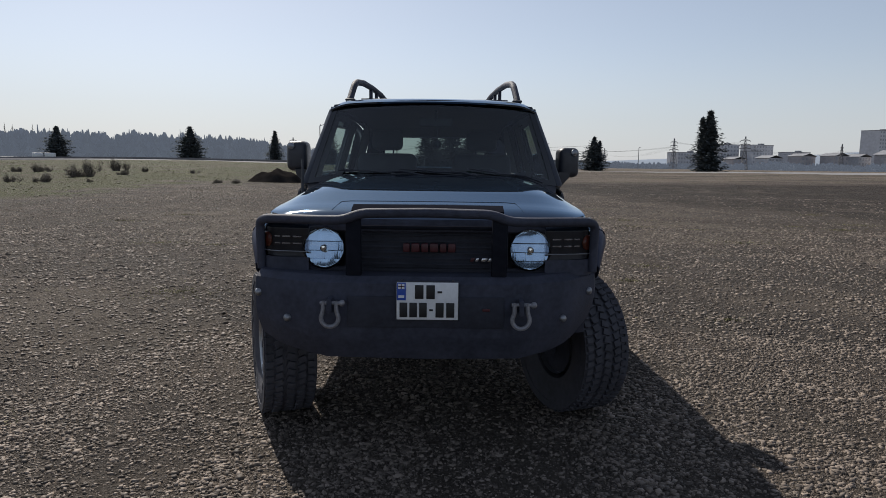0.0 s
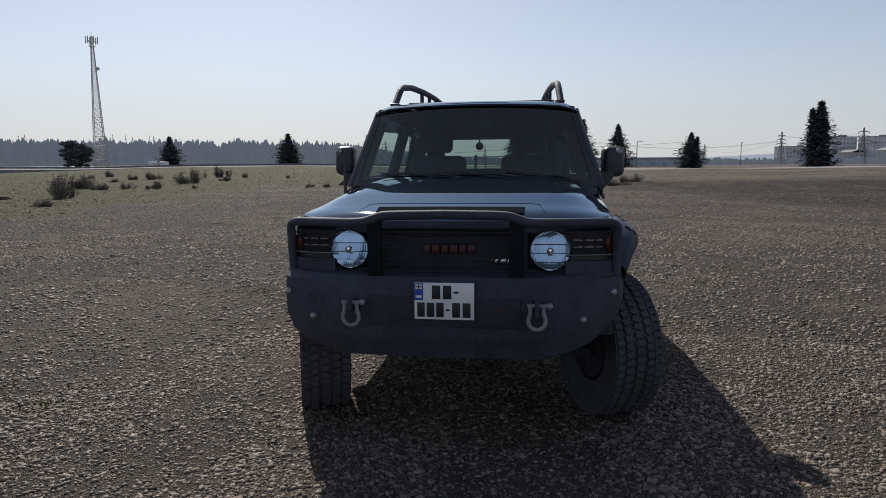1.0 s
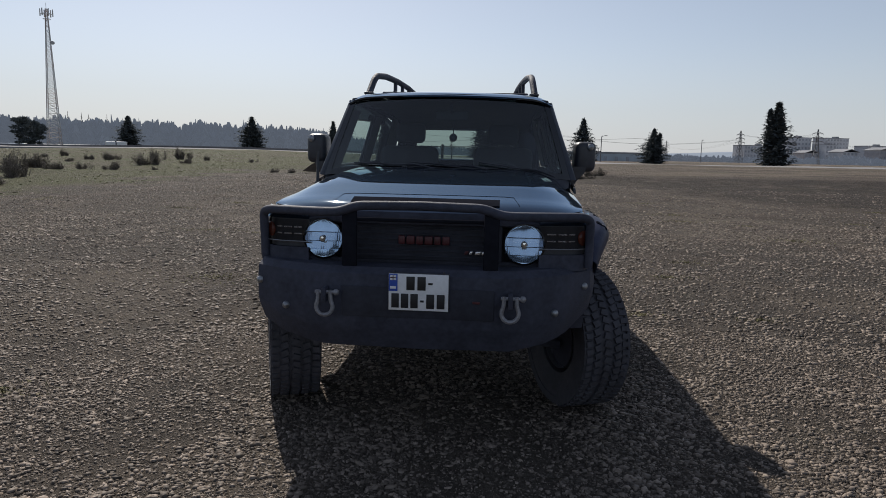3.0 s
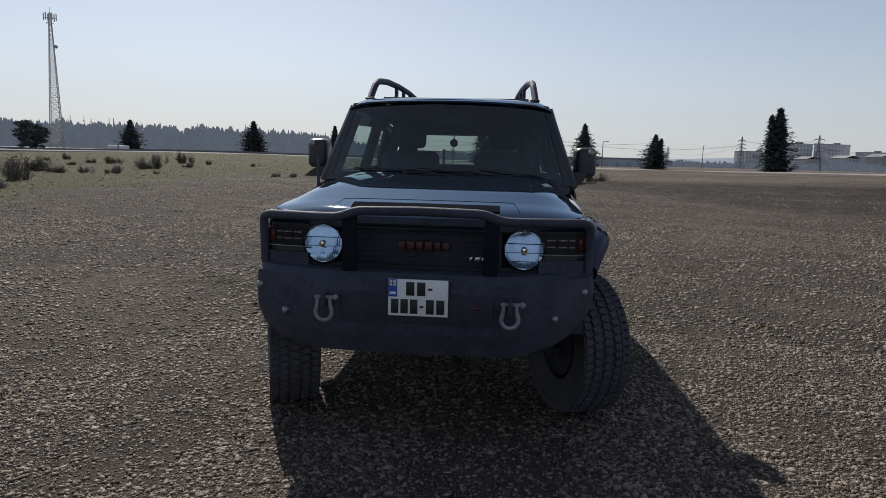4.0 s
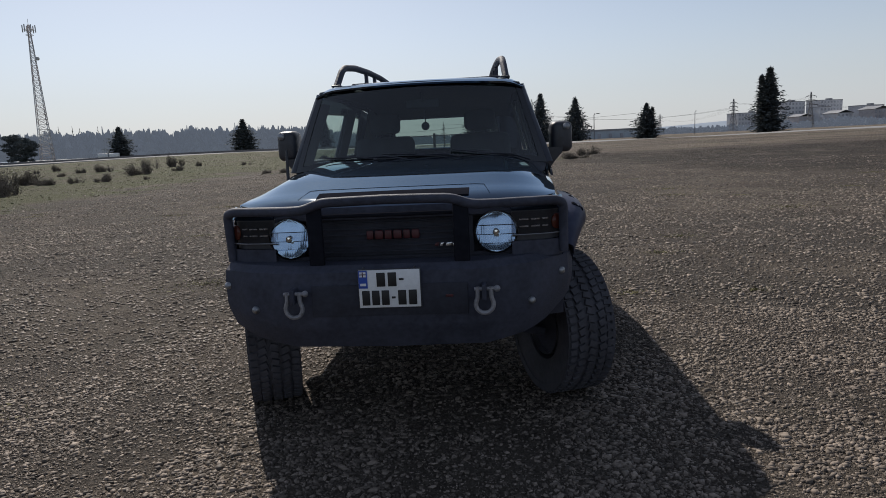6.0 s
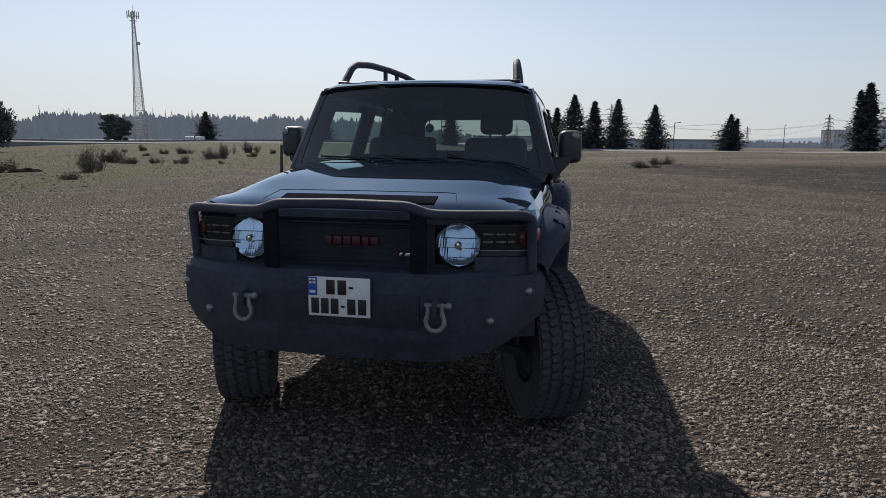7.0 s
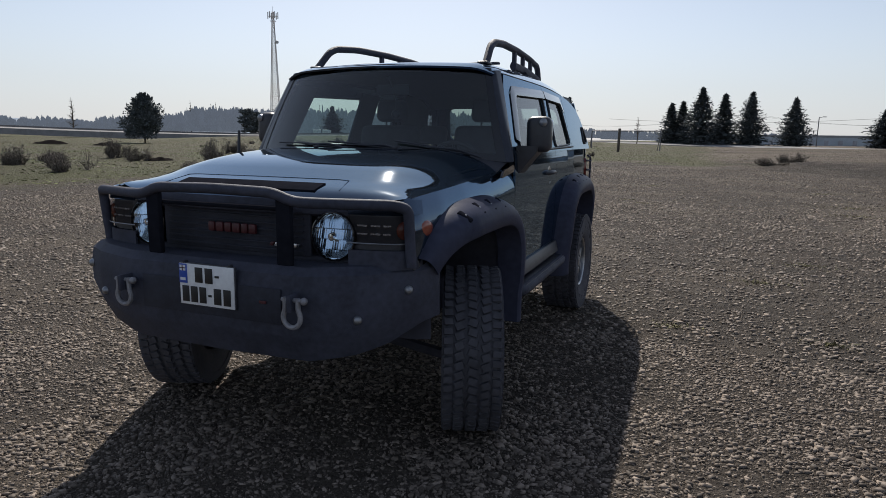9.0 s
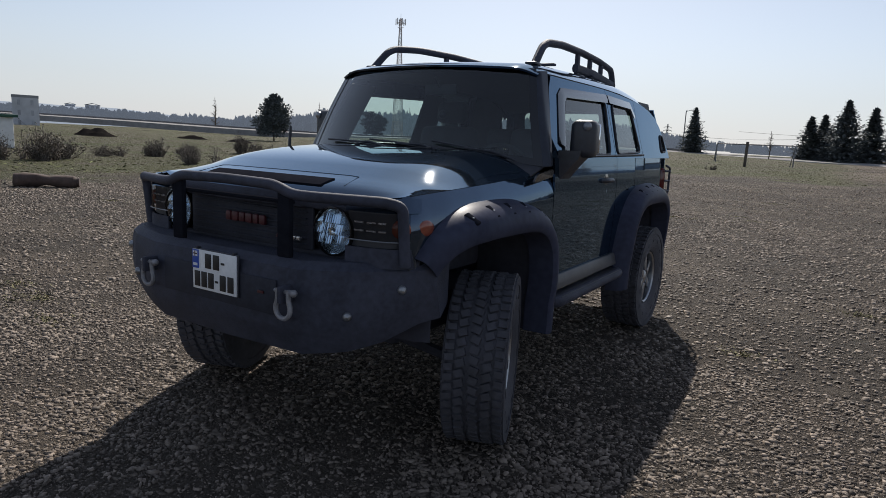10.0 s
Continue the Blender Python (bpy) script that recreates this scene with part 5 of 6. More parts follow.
# ---- trees, bushes and the distance ----
def crown_mesh(name, height, profile, seed, material, whorls, spray, droop, per, second=0.0):
    """A conifer's crown: whorls of limbs with flat sprays of needles, ragged at the rim, dense at the stem."""
    rng = random.Random(seed)
    v, f = [], []

    def blade(p, out, s, wide):
        side = out.cross(Vector((rng.gauss(0, 0.5), rng.gauss(0, 0.5), 1))).normalized()
        n0 = len(v)
        v.extend((p - out * s * 0.4, p + side * s * wide, p + out * s * 0.9, p - side * s * wide))
        f.append((n0, n0 + 1, n0 + 2, n0 + 3))

    def stem(x0, top, scale, levels):
        for i in range(levels):
            t = ((i + rng.uniform(0.2, 0.8)) / levels) ** 0.92
            ring = curve(profile, t) * height * scale * rng.uniform(0.86, 1.1)
            turn = rng.uniform(0, 6.283)
            for b in range(per):
                a = turn + 6.283 * b / per + rng.gauss(0, 0.22)
                reach = ring * rng.choice((0.66, 0.82, 0.92, 1.0, 1.0, 1.1, 1.22))
                d = Vector((math.cos(a), math.sin(a), 0))
                steps = max(2, int(reach / spray * 1.5))
                for k in range(steps):
                    u = (k + rng.uniform(0.5, 1.0)) / steps
                    z = top * t - droop * reach * u + 0.9 * droop * reach * u ** 3 + rng.gauss(0, 0.10) * spray
                    c = Vector((x0 * (0.3 + t), 0, 0)) + d * reach * u + Vector((0, 0, z))
                    for _ in range(3):
                        aa = a + rng.gauss(0, 0.75)
                        out = Vector((math.cos(aa), math.sin(aa), rng.gauss(0.12, 0.35))).normalized()
                        blade(c + Vector((rng.gauss(0, 0.3), rng.gauss(0, 0.3), rng.gauss(0, 0.25))) * spray, out, spray * rng.uniform(0.55, 1.15) * (1.15 - 0.4 * t), 0.26)
        for _ in range(levels * 34):
            t = rng.random() ** 1.1
            r, a = curve(profile, t) * height * scale * 0.62 * rng.random() ** 0.5, rng.uniform(0, 6.283)
            out = Vector((rng.gauss(0, 1), rng.gauss(0, 1), rng.gauss(0, 1))).normalized()
            blade(Vector((x0 * (0.3 + t) + r * math.cos(a), r * math.sin(a), top * t)), out, spray * rng.uniform(0.9, 1.5), 0.45)
        blade(Vector((x0 * 1.3, 0, top)), Vector((0, 0, 1)), spray * 1.1, 0.12)

    stem(0.0, height, 1.0, whorls)
    if second:
        stem(second, height * 0.88, 0.55, whorls * 3 // 4)
    me = bpy.data.meshes.new(name)
    me.from_pydata([q[:] for q in v], [], f)
    me.materials.append(material)
    return me


def clump_crown(name, height, profile, seed, material, clumps, leaf, flat):
    """A lumpy crown: many rounded clumps of small sprays with gaps between them."""
    rng = random.Random(seed)
    v, f = [], []
    for i in range(clumps):
        t = (i + rng.random()) / clumps
        t = 0.04 + 0.9 * t
        R = curve(profile, t) * height
        a, d = rng.uniform(0, 6.283), R * rng.uniform(0.25, 0.85)
        c = Vector((d * math.cos(a), d * math.sin(a), height * t))
        rr = min(0.16, max(0.035, R * 0.5)) * rng.uniform(0.7, 1.2)
        for _ in range(int(90 * rr / 0.1)):
            n = Vector((rng.gauss(0, 1), rng.gauss(0, 1), rng.gauss(0, 1))).normalized()
            p = c + Vector((n.x, n.y, n.z * flat)) * rr * rng.random() ** 0.4
            s = leaf * rng.uniform(0.6, 1.3)
            out = (n + Vector((rng.uniform(-1, 1), rng.uniform(-1, 1), rng.uniform(-0.4, 1))) * 0.8).normalized()
            side = out.cross(Vector((rng.uniform(-1, 1), rng.uniform(-1, 1), rng.uniform(-1, 1)))).normalized()
            n0 = len(v)
            v += [p - out * s * 0.5, p + side * s * 0.3, p + out * s * 0.8, p - side * s * 0.3]
            f.append((n0, n0 + 1, n0 + 2, n0 + 3))
    me = bpy.data.meshes.new(name)
    me.from_pydata([q[:] for q in v], [], f)
    me.materials.append(material)
    return me


def trunk_mesh(height, r, seed, limbs, lean=0.0):
    rng = random.Random(seed)
    bm = bmesh.new()
    tube(bm, [(lean * height * t * t + rng.uniform(-0.02, 0.02) * height * 0.3, rng.uniform(-0.01, 0.01) * height, height * t) for t in (0, 0.2, 0.4, 0.6, 0.8, 0.96)], r, 7, taper=0.15)
    for _ in range(limbs):
        t, a = rng.uniform(0.15, 0.85), rng.uniform(0, 6.28)
        ln = height * 0.28 * (1.05 - t)
        tube(bm, [(0, 0, height * t), (ln * 0.5 * math.cos(a), ln * 0.5 * math.sin(a), height * t + ln * 0.15), (ln * math.cos(a), ln * math.sin(a), height * t + ln * 0.2)], r * 0.3, 5, taper=0.3)
    me = bpy.data.meshes.new("trunk")
    bm.to_mesh(me)
    bm.free()
    me.shade_smooth()
    me.materials.append(BARK)
    return me


SPRUCE = [(0.0, 0.24), (0.06, 0.27), (0.25, 0.25), (0.5, 0.185), (0.75, 0.105), (0.92, 0.04), (1.0, 0.008)]
SLIM = [(0.0, 0.17), (0.08, 0.20), (0.3, 0.19), (0.6, 0.135), (0.85, 0.06), (1.0, 0.01)]
CYPRESS = [(0.0, 0.31), (0.1, 0.34), (0.3, 0.32), (0.55, 0.235), (0.8, 0.12), (1.0, 0.01)]
ROUND = [(0.0, 0.24), (0.1, 0.40), (0.3, 0.46), (0.55, 0.38), (0.75, 0.25), (0.9, 0.11), (1.0, 0.02)]
BROAD = [(0.0, 0.24), (0.1, 0.30), (0.35, 0.31), (0.55, 0.26), (0.7, 0.18), (0.8, 0.10), (0.9, 0.05), (1.0, 0.006)]
CEDAR = [(0.0, 0.40), (0.2, 0.62), (0.45, 0.66), (0.7, 0.6), (0.86, 0.5), (0.95, 0.3), (1.0, 0.12)]
# kind: crown profile, whorls or clumps, spray size (share of height), droop, limbs in a whorl, bare stem, needles, trunk limbs
KINDS = {
    "spruce": (SPRUCE, 24, 0.048, 0.20, 11, 0.02, NEEDLES, 6),
    "broad": (BROAD, 21, 0.056, 0.16, 13, 0.02, NEEDLES, 6),
    "slim": (SLIM, 27, 0.044, 0.12, 10, 0.03, NEEDLES, 8),
    "cypress": (CYPRESS, 25, 0.046, -0.16, 14, 0.0, NEEDLES2, 5),
    "round": (ROUND, 80, 0.040, 0.8, 3, 0.15, NEEDLES, 8),
    "cedar": (CEDAR, 60, 0.05, 0.35, 3, 0.12, NEEDLES, 8),
}
made_trees = {}


def tree(kind, seed, label, x, y, h, rz, width=1.0, group="conifers along the road"):
    """A conifer with trunk and crown; alike ones share their meshes."""
    key = (kind, seed)
    if key not in made_trees:
        prof, nb, cl, dr, lf, stem, ndl, limbs = KINDS[kind]
        cm = clump_crown("crown", 1.0 - stem, prof, seed, ndl, nb, cl, dr) if kind in ("round", "cedar") else crown_mesh("crown", 1.0 - stem, prof, seed, ndl, nb, cl, dr, lf, {8: -0.07, 7: 0.10}.get(seed, 0.0))
        cm.transform(Matrix.Translation((0, 0, stem)))
        made_trees[key] = (trunk_mesh(0.97, 0.016, seed, limbs), cm)
    t = new("conifer_tree")
    t.matrix_basis = Matrix.Translation((x, y, land(x, y) - 0.08)) @ Matrix.Rotation(radians(rz), 4, "Z") @ Matrix.Diagonal((h * width, h * width, h, 1))
    tagged(t, label, "tree", group)
    for nm, me in zip(("trunk", "crown"), made_trees[key]):
        o = new(nm, me)
        o.parent = t


TALL = "tall dark spruce with ragged tiers beside the road"
TREES = [
    ("round", 1, "round dark pine on a short bare trunk in the field", -56.1, 52.1, 5.75, 20, 1.0),
    ("cedar", 2, "low spreading dark cedar by the road", -90.8, 114.8, 6.0, 0, 1.0),
    ("broad", 3, "dark broad spruce by the road", -76.4, 124.8, 6.6, 40, 1.3),
    ("broad", 4, "dark broad conifer with an uneven top by the road", -47.0, 117.1, 6.2, 10, 1.5),
    ("slim", 5, "slim dark cypress by the road", -37.5, 141.3, 7.1, 0, 1.35),
    ("cypress", 6, "bushy dark conifer widening to the ground", 14.5, 109.9, 7.4, 30, 1.0),
    ("cypress", 7, "low bushy dark conifer leaning at its foot", 24.9, 103.1, 5.5, 0, 1.3),
    ("slim", 8, "tall dark spruce with a second leader", 41.7, 98.0, 9.5, 0, 1.4),
    ("spruce", 9, TALL, -2.6, 94.5, 5.8, 0, 1.45),
    ("slim", 5, TALL, -1.2, 96.6, 6.2, 140, 1.5),
    ("cypress", 10, "tallest dark conifer of the roadside clump", 1.3, 91.6, 7.7, 50, 1.08),
    ("spruce", 11, "open-branched spruce letting sky through", 4.2, 93.6, 7.0, 70, 1.25),
    ("cypress", 12, TALL, 7.5, 94.4, 7.25, 200, 0.95),
    ("spruce", 3, "lone dark spruce beyond the road", -18.2, 100.2, 6.7, 160, 1.15),
]
for row in TREES:
    tree(*row)


def bare_tree(x, y, z, h, seed, label, spread):
    """A leafless tree: a tapered stem with forking twigs."""
    rng = random.Random(seed)
    t = empty("bare_tree", (x, y, z), label=label, category="tree")
    bm = bmesh.new()
    tube(bm, [(0, 0, 0), (0.02 * h, 0, 0.35 * h), (0, 0.01 * h, 0.7 * h), (0, 0, h)], 0.02 * h, 6, taper=0.15)
    part("trunk", bm, BARK, t)
    bm = bmesh.new()
    for k in range(60):
        u, a = rng.uniform(0.2, 0.97), rng.uniform(0, 6.28)
        ln = h * spread * (1.1 - u) * rng.uniform(0.6, 1.2)
        p0 = Vector((0, 0, h * u))
        d = Vector((math.cos(a), math.sin(a), rng.uniform(0.3, 1.2))).normalized()
        p1 = p0 + d * ln
        tube(bm, [p0, p0.lerp(p1, 0.5) + Vector((0, 0, -0.03 * ln)), p1], 0.006 * h, 4, taper=0.3)
        for _ in range(2):
            q = p0.lerp(p1, rng.uniform(0.4, 0.9))
            tube(bm, [q, q + Vector((rng.uniform(-1, 1), rng.uniform(-1, 1), rng.uniform(0.2, 1))) * ln * 0.35], 0.003 * h, 3, taper=0.4)
    part("branchwork", bm, TWIG, t)


bare_tree(-6.4, 86.8, 0.95, 3.6, 3, "thin young bare tree behind the pipe frame", 0.25)
bare_tree(-201, 159, 0.5, 13, 4, "narrow leafless poplar on the far rise", 0.2)
for px, py, ph, ps in ((-250.7, 280, 13, 11), (-247.3, 280, 15.2, 12), (-244, 280, 15.7, 13), (-233, 280, 13, 14), (-229, 280, 13.2, 15), (-197.6, 280, 15, 16), (-191, 280, 14.7, 17), (-189.5, 283, 14.1, 18), (-178.8, 280, 14.1, 19), (-176.3, 284, 12.2, 20), (-171.5, 280, 12.5, 21)):
    bare_tree(px, py, 3.0, ph, ps, "slim leafless poplar rising out of the far wood", 0.13)
bare_tree(-215, 230, 0.6, 16, 5, "tall leafless poplar behind the wood", 0.16)


# bushes: many thin twigs from one root, with sparse small leaves
def bush_meshes(seed, n, leaves):
    rng = random.Random(seed)
    bm = bmesh.new()
    tips = []
    roots = [(rng.uniform(-0.55, 0.55), rng.uniform(-0.55, 0.55), rng.uniform(0.45, 1.0)) for _ in range(5)]
    for _ in range(n):
        a, lean = rng.uniform(0, 6.28), rng.uniform(0.05, 0.95)
        ln = rng.uniform(0.5, 1.05) * (1 - 0.3 * lean)
        rx, ry, rk = roots[rng.randrange(len(roots))]
        ln *= rk
        b0 = Vector((rx + rng.uniform(-0.12, 0.12), ry + rng.uniform(-0.12, 0.12), 0))
        d = Vector((math.cos(a) * lean, math.sin(a) * lean, 1 - 0.55 * lean)).normalized()
        p = [b0, b0 + d * ln * 0.5, b0 + d * ln + Vector((0, 0, 0.08 * ln))]
        tube(bm, p, 0.013, 3, taper=0.4)
        for k in range(4):
            q = p[1].lerp(p[2], rng.random()) if k else p[0].lerp(p[1], rng.uniform(0.5, 1))
            e = q + Vector((rng.uniform(-1, 1), rng.uniform(-1, 1), rng.uniform(0.1, 1))) * ln * 0.28
            tube(bm, [q, e], 0.006, 3, taper=0.4)
            tips += [e, q.lerp(e, 0.5)]
    tw = bpy.data.meshes.new("twigs")
    bm.to_mesh(tw)
    bm.free()
    tw.materials.append(TWIG)
    v, f = [], []
    for q in tips:
        for _ in range(leaves):
            c = q + Vector((rng.uniform(-1, 1), rng.uniform(-1, 1), rng.uniform(-1, 1))) * 0.07
            s = rng.uniform(0.016, 0.038)
            a = Vector((rng.uniform(-1, 1), rng.uniform(-1, 1), rng.uniform(-0.3, 1))).normalized() * s
            b = a.cross(Vector((rng.uniform(-1, 1), rng.uniform(-1, 1), rng.uniform(-1, 1)))).normalized() * s * 0.5
            n0 = len(v)
            v += [(c - a)[:], (c + b)[:], (c + a)[:], (c - b)[:]]
            f.append((n0, n0 + 1, n0 + 2, n0 + 3))
    lv = bpy.data.meshes.new("foliage")
    lv.from_pydata(v, [], f)
    lv.materials.append(LEAF)
    return tw, lv


BUSHES = [bush_meshes(s, n, lf) for s, n, lf in ((1, 140, 2), (2, 150, 3), (3, 130, 3), (4, 140, 1))]


def bush(x, y, w, h, k):
    b = new("bush")
    b.matrix_basis = Matrix.Translation((x, y, land(x, y) - 0.03)) @ Matrix.Rotation(k * 1.7, 4, "Z") @ Matrix.Diagonal((w * 0.72, w * 0.72, h * 1.02, 1))
    lab = "grey-brown twiggy winter bush in the dry grass" if k % 4 in (0, 3) else "dull green scrubby bush in the dry grass"
    tagged(b, lab, "bush", "bushes in the field")
    for nm, me in zip(("branchwork", "foliage"), BUSHES[k % 4]):
        o = new(nm, me)
        o.parent = b


for i, (x, y, w, h) in enumerate([
    (-21.5, 23.6, 1.5, 1.4), (-26.4, 31.3, 1.4, 1.1), (-24.6, 30.4, 1.35, 0.58), (-35.2, 44.1, 0.55, 0.5), (-35.5, 46.9, 0.7, 0.75),
    (-29.8, 39.3, 0.6, 0.38), (-30.5, 42.4, 0.7, 0.52), (-23.2, 31.1, 0.72, 0.62), (-28.9, 42.9, 1.0, 0.75), (-21.7, 31.5, 0.95, 0.62),
    (-22.7, 36.4, 1.5, 0.9), (-25.3, 43.0, 1.0, 1.2), (-24.4, 45.1, 1.0, 1.2), (-21.1, 39.0, 0.7, 0.45), (-21.9, 43.6, 0.5, 0.5),
    (-18.2, 43.8, 0.75, 0.4), (-19.4, 31.7, 0.3, 0.3), (-13.0, 33.5, 0.5, 0.34), (-12.0, 33.5, 0.75, 0.34), (-20.3, 14.5, 1.5, 1.0),
    (-29.0, 24.3, 1.4, 1.38), (-25.9, 22.8, 1.2, 0.9), (-19.0, 19.1, 1.3, 0.4), (-24.4, 9.1, 1.9, 1.25), (-24.2, 10.5, 2.1, 1.45),
    (-26.4, 14.1, 1.3, 0.62), (-26.3, 16.3, 1.6, 1.05), (-24.1, 16.7, 1.2, 0.95), (-29.0, 20.0, 1.4, 0.7), (5.1, 36.2, 1.7, 0.55), (7.1, 41.3, 1.45, 0.8), (-5.5, 42.8, 0.6, 0.5),
]):
    bush(x, y, w, h, i)


def heap(name, x, y, w, d, h, label, seed):
    rng = random.Random(seed)
    bm = bmesh.new()
    rows = []
    for i in range(15):
        r = []
        for k in range(22):
            u, t = -1 + 2 * i / 14, -1 + 2 * k / 21
            q = max(0.0, 1 - (u * u + t * t) ** 0.75)
            r.append((t * w, u * d, h * q * (0.75 + 0.6 * noise.noise((t * 2.3 + seed, u * 2.3, 1))) - 0.03))
        rows.append(r)
    loft(bm, rows)
    ob = part(name, bm, SOIL, None)
    ob.matrix_basis = pose(x, y, land(x, y), 0, 0, rng.uniform(0, 40))
    tagged(ob, label, "heap")


heap("soil_mound", -10.2, 36.5, 1.9, 1.4, 1.15, "dark heap of soil at the edge of the grass", 1)
heap("soil_mound", -25.2, 23.6, 0.9, 0.6, 0.32, "low heap of soil and dead brush", 2)
heap("rubble_mound", -56.4, 30.6, 2.2, 1.5, 0.9, "dark heap of rubble far in the field", 3)
heap("rubble_mound", -55.2, 40.1, 1.9, 1.2, 0.5, "low heap of rubble far in the field", 4)
heap("rubble_mound", -48.0, 40.0, 1.5, 1.0, 0.4, "low heap of rubble far in the field", 5)

# brown length of rotten log, pinched in its middle
bm = bmesh.new()
rows = []
for i in range(25):
    t = i / 24
    w = 0.185 - 0.055 * math.exp(-((t - 0.52) / 0.13) ** 2) - (0.05 if t > 0.95 else 0) - 0.02 * t
    row = []
    for k in range(14):
        a = 2 * math.pi * k / 14
        wob = 1 + 0.10 * noise.noise((t * 7, math.cos(a) * 1.5, math.sin(a) * 1.5))
        row.append(((t - 0.5) * 1.30, w * 0.95 * math.cos(a) * wob, 0.15 + w * math.sin(a) * wob * 0.9 + 0.02 * math.sin(t * 5)))
    rows.append(row)
v = loft(bm, rows, True)
bm.faces.new(v[0])
bm.faces.new(v[-1])
log = part("rotten_log", bm, RUST, None)
log.matrix_basis = pose(-13.16, 4.9, land(-13.16, 4.9) - 0.01, 0, 0, 51)
tagged(log, "dark brown rotten log lying on the gravel", "log")

# post and pipe frame by the road
post = bmesh.new()
box(post, (0, 0, 0.95), (0.2, 0.2, 1.95), bevel=0.02)
for v in post.verts:
    v.co.x += 0.02 * v.co.z
tagged(part("fence_post", post, POSTWOOD, None), "weathered grey timber post standing in the grass", "post").matrix_basis = pose(-4.6, 51.8, land(-4.6, 51.8) - 0.03)
goal = empty("pipe_frame", (-4.75, 57.8, 0.62), -12, "grey welded pipe frame like a goal, beside the road", "pipe frame")
bm = bmesh.new()
tube(bm, round_corners([(-3.15, 0, 0), (-3.15, 0, 1.72), (3.15, 0, 1.72), (3.15, 0, 0)], 0.12), 0.05, 8)
part("front_bar", bm, PIPE, goal)
for sx in (-3.15, 3.15):
    bm = bmesh.new()
    tube(bm, [(sx, 0.0, 1.7), (sx - 0.45, 0.8, 0)], 0.035, 6)
    part("rear_stay", bm, PIPE, goal)
bm = bmesh.new()
tube(bm, [(-3.6, 0.8, 0.75), (2.7, 0.8, 0.75)], 0.025, 6)
part("back_bar", bm, PIPE, goal)


# lattice structures
def lattice(bm, w0, w1, z0, z1, bays, r):
    cs = [(-1, -1), (1, -1), (1, 1), (-1, 1)]
    lv = []
    for i in range(bays + 1):
        t = i / bays
        w, z = w0 + (w1 - w0) * t, z0 + (z1 - z0) * t
        lv.append([Vector((a * w / 2, b * w / 2, z)) for a, b in cs])
    for k in range(4):
        tube(bm, [lv[0][k], lv[-1][k]], r, 4)
    for a, b in zip(lv, lv[1:]):
        for k in range(4):
            tube(bm, [a[k], b[(k + 1) % 4]], r * 0.55, 3)
            tube(bm, [b[k], a[(k + 1) % 4]], r * 0.55, 3)
            tube(bm, [b[k], b[(k + 1) % 4]], r * 0.55, 3)


# both mast colours lightened, so the haze before it is in the paint
MASTSTEEL = mat("hazed_mast_paint", (0.52, 0.52, 0.53), 0.7, 0.2, 0.2, 0.5)
MASTRED = mat("hazed_mast_red", (0.46, 0.41, 0.40), 0.7, 0.0, 0.2, 0.5)
mast = empty("radio_mast", (-163.4, 222.8, 1.6), 25, "tall red and white lattice radio mast with antennas", "radio mast")
for i in range(7):
    bm = bmesh.new()
    z0, z1 = 7.0 * i, 7.0 * (i + 1)
    lattice(bm, 4.2 - 0.52 * i, 4.2 - 0.52 * (i + 1), z0, z1 - 0.05, 4, 0.12)
    part("mast_section", bm, MASTSTEEL if i % 2 else MASTRED, mast)
for zz, rr in ((47.2, 1.6), (45.4, 1.2)):
    bm = bmesh.new()
    pts = [(rr * math.cos(a), rr * math.sin(a), zz) for a in [2 * math.pi * k / 12 for k in range(13)]]
    tube(bm, pts, 0.09, 5)
    part("platform_ring", bm, MASTSTEEL, mast)
for k in range(6):
    a = 2 * math.pi * k / 6
    bm = bmesh.new()
    box(bm, (2.0 * math.cos(a), 2.0 * math.sin(a), 47.6), (0.34, 0.3, 2.6), Matrix.Rotation(a, 3, "Z"), 0.06)
    tube(bm, [(0.3 * math.cos(a), 0.3 * math.sin(a), 47.2), (2.0 * math.cos(a), 2.0 * math.sin(a), 47.2)], 0.06, 4)
    part("panel_antenna", bm, MASTSTEEL, mast)
bm = bmesh.new()
tube(bm, [(0, 0, 48.5), (0, 0, 51.0)], 0.07, 5)
part("top_rod", bm, MASTSTEEL, mast)
bm = bmesh.new()
revolve(bm, [(0.02, -0.1), (0.55, -0.06), (0.65, 0.1), (0.66, 0.55), (0.02, 0.6)], 16, Matrix.Translation((1.5, -1.1, 37.2)))
part("dish", bm, MASTSTEEL, mast)


def pylon(x, y, h, rz, label, arms=3):
    p = empty("power_pylon", (x, y, land(x, y) - 0.2), rz, label, "pylon", "power pylons in the distance")
    bm = bmesh.new()
    lattice(bm, h * 0.19, h * 0.06, 0, h * 0.62, 5, 0.10)
    lattice(bm, h * 0.06, h * 0.02, h * 0.62, h, 4, 0.09)
    part("tower", bm, PIPE, p)
    for k in range(arms):
        z = h * (0.64 + 0.12 * k)
        w = h * (0.17 - 0.02 * k)
        bm = bmesh.new()
        tube(bm, [(-w, 0, z), (0, 0, z + 0.25), (w, 0, z)], 0.1, 4)
        tube(bm, [(-w, 0, z), (0, 0, z + h * 0.05), (w, 0, z)], 0.07, 4)
        part("cross_arm", bm, PIPE, p)
        for sx in (-w, w):
            bm = bmesh.new()
            tube(bm, [(sx, 0, z), (sx, 0, z - h * 0.045)], 0.09, 4)
            part("insulator", bm, PIPE, p)


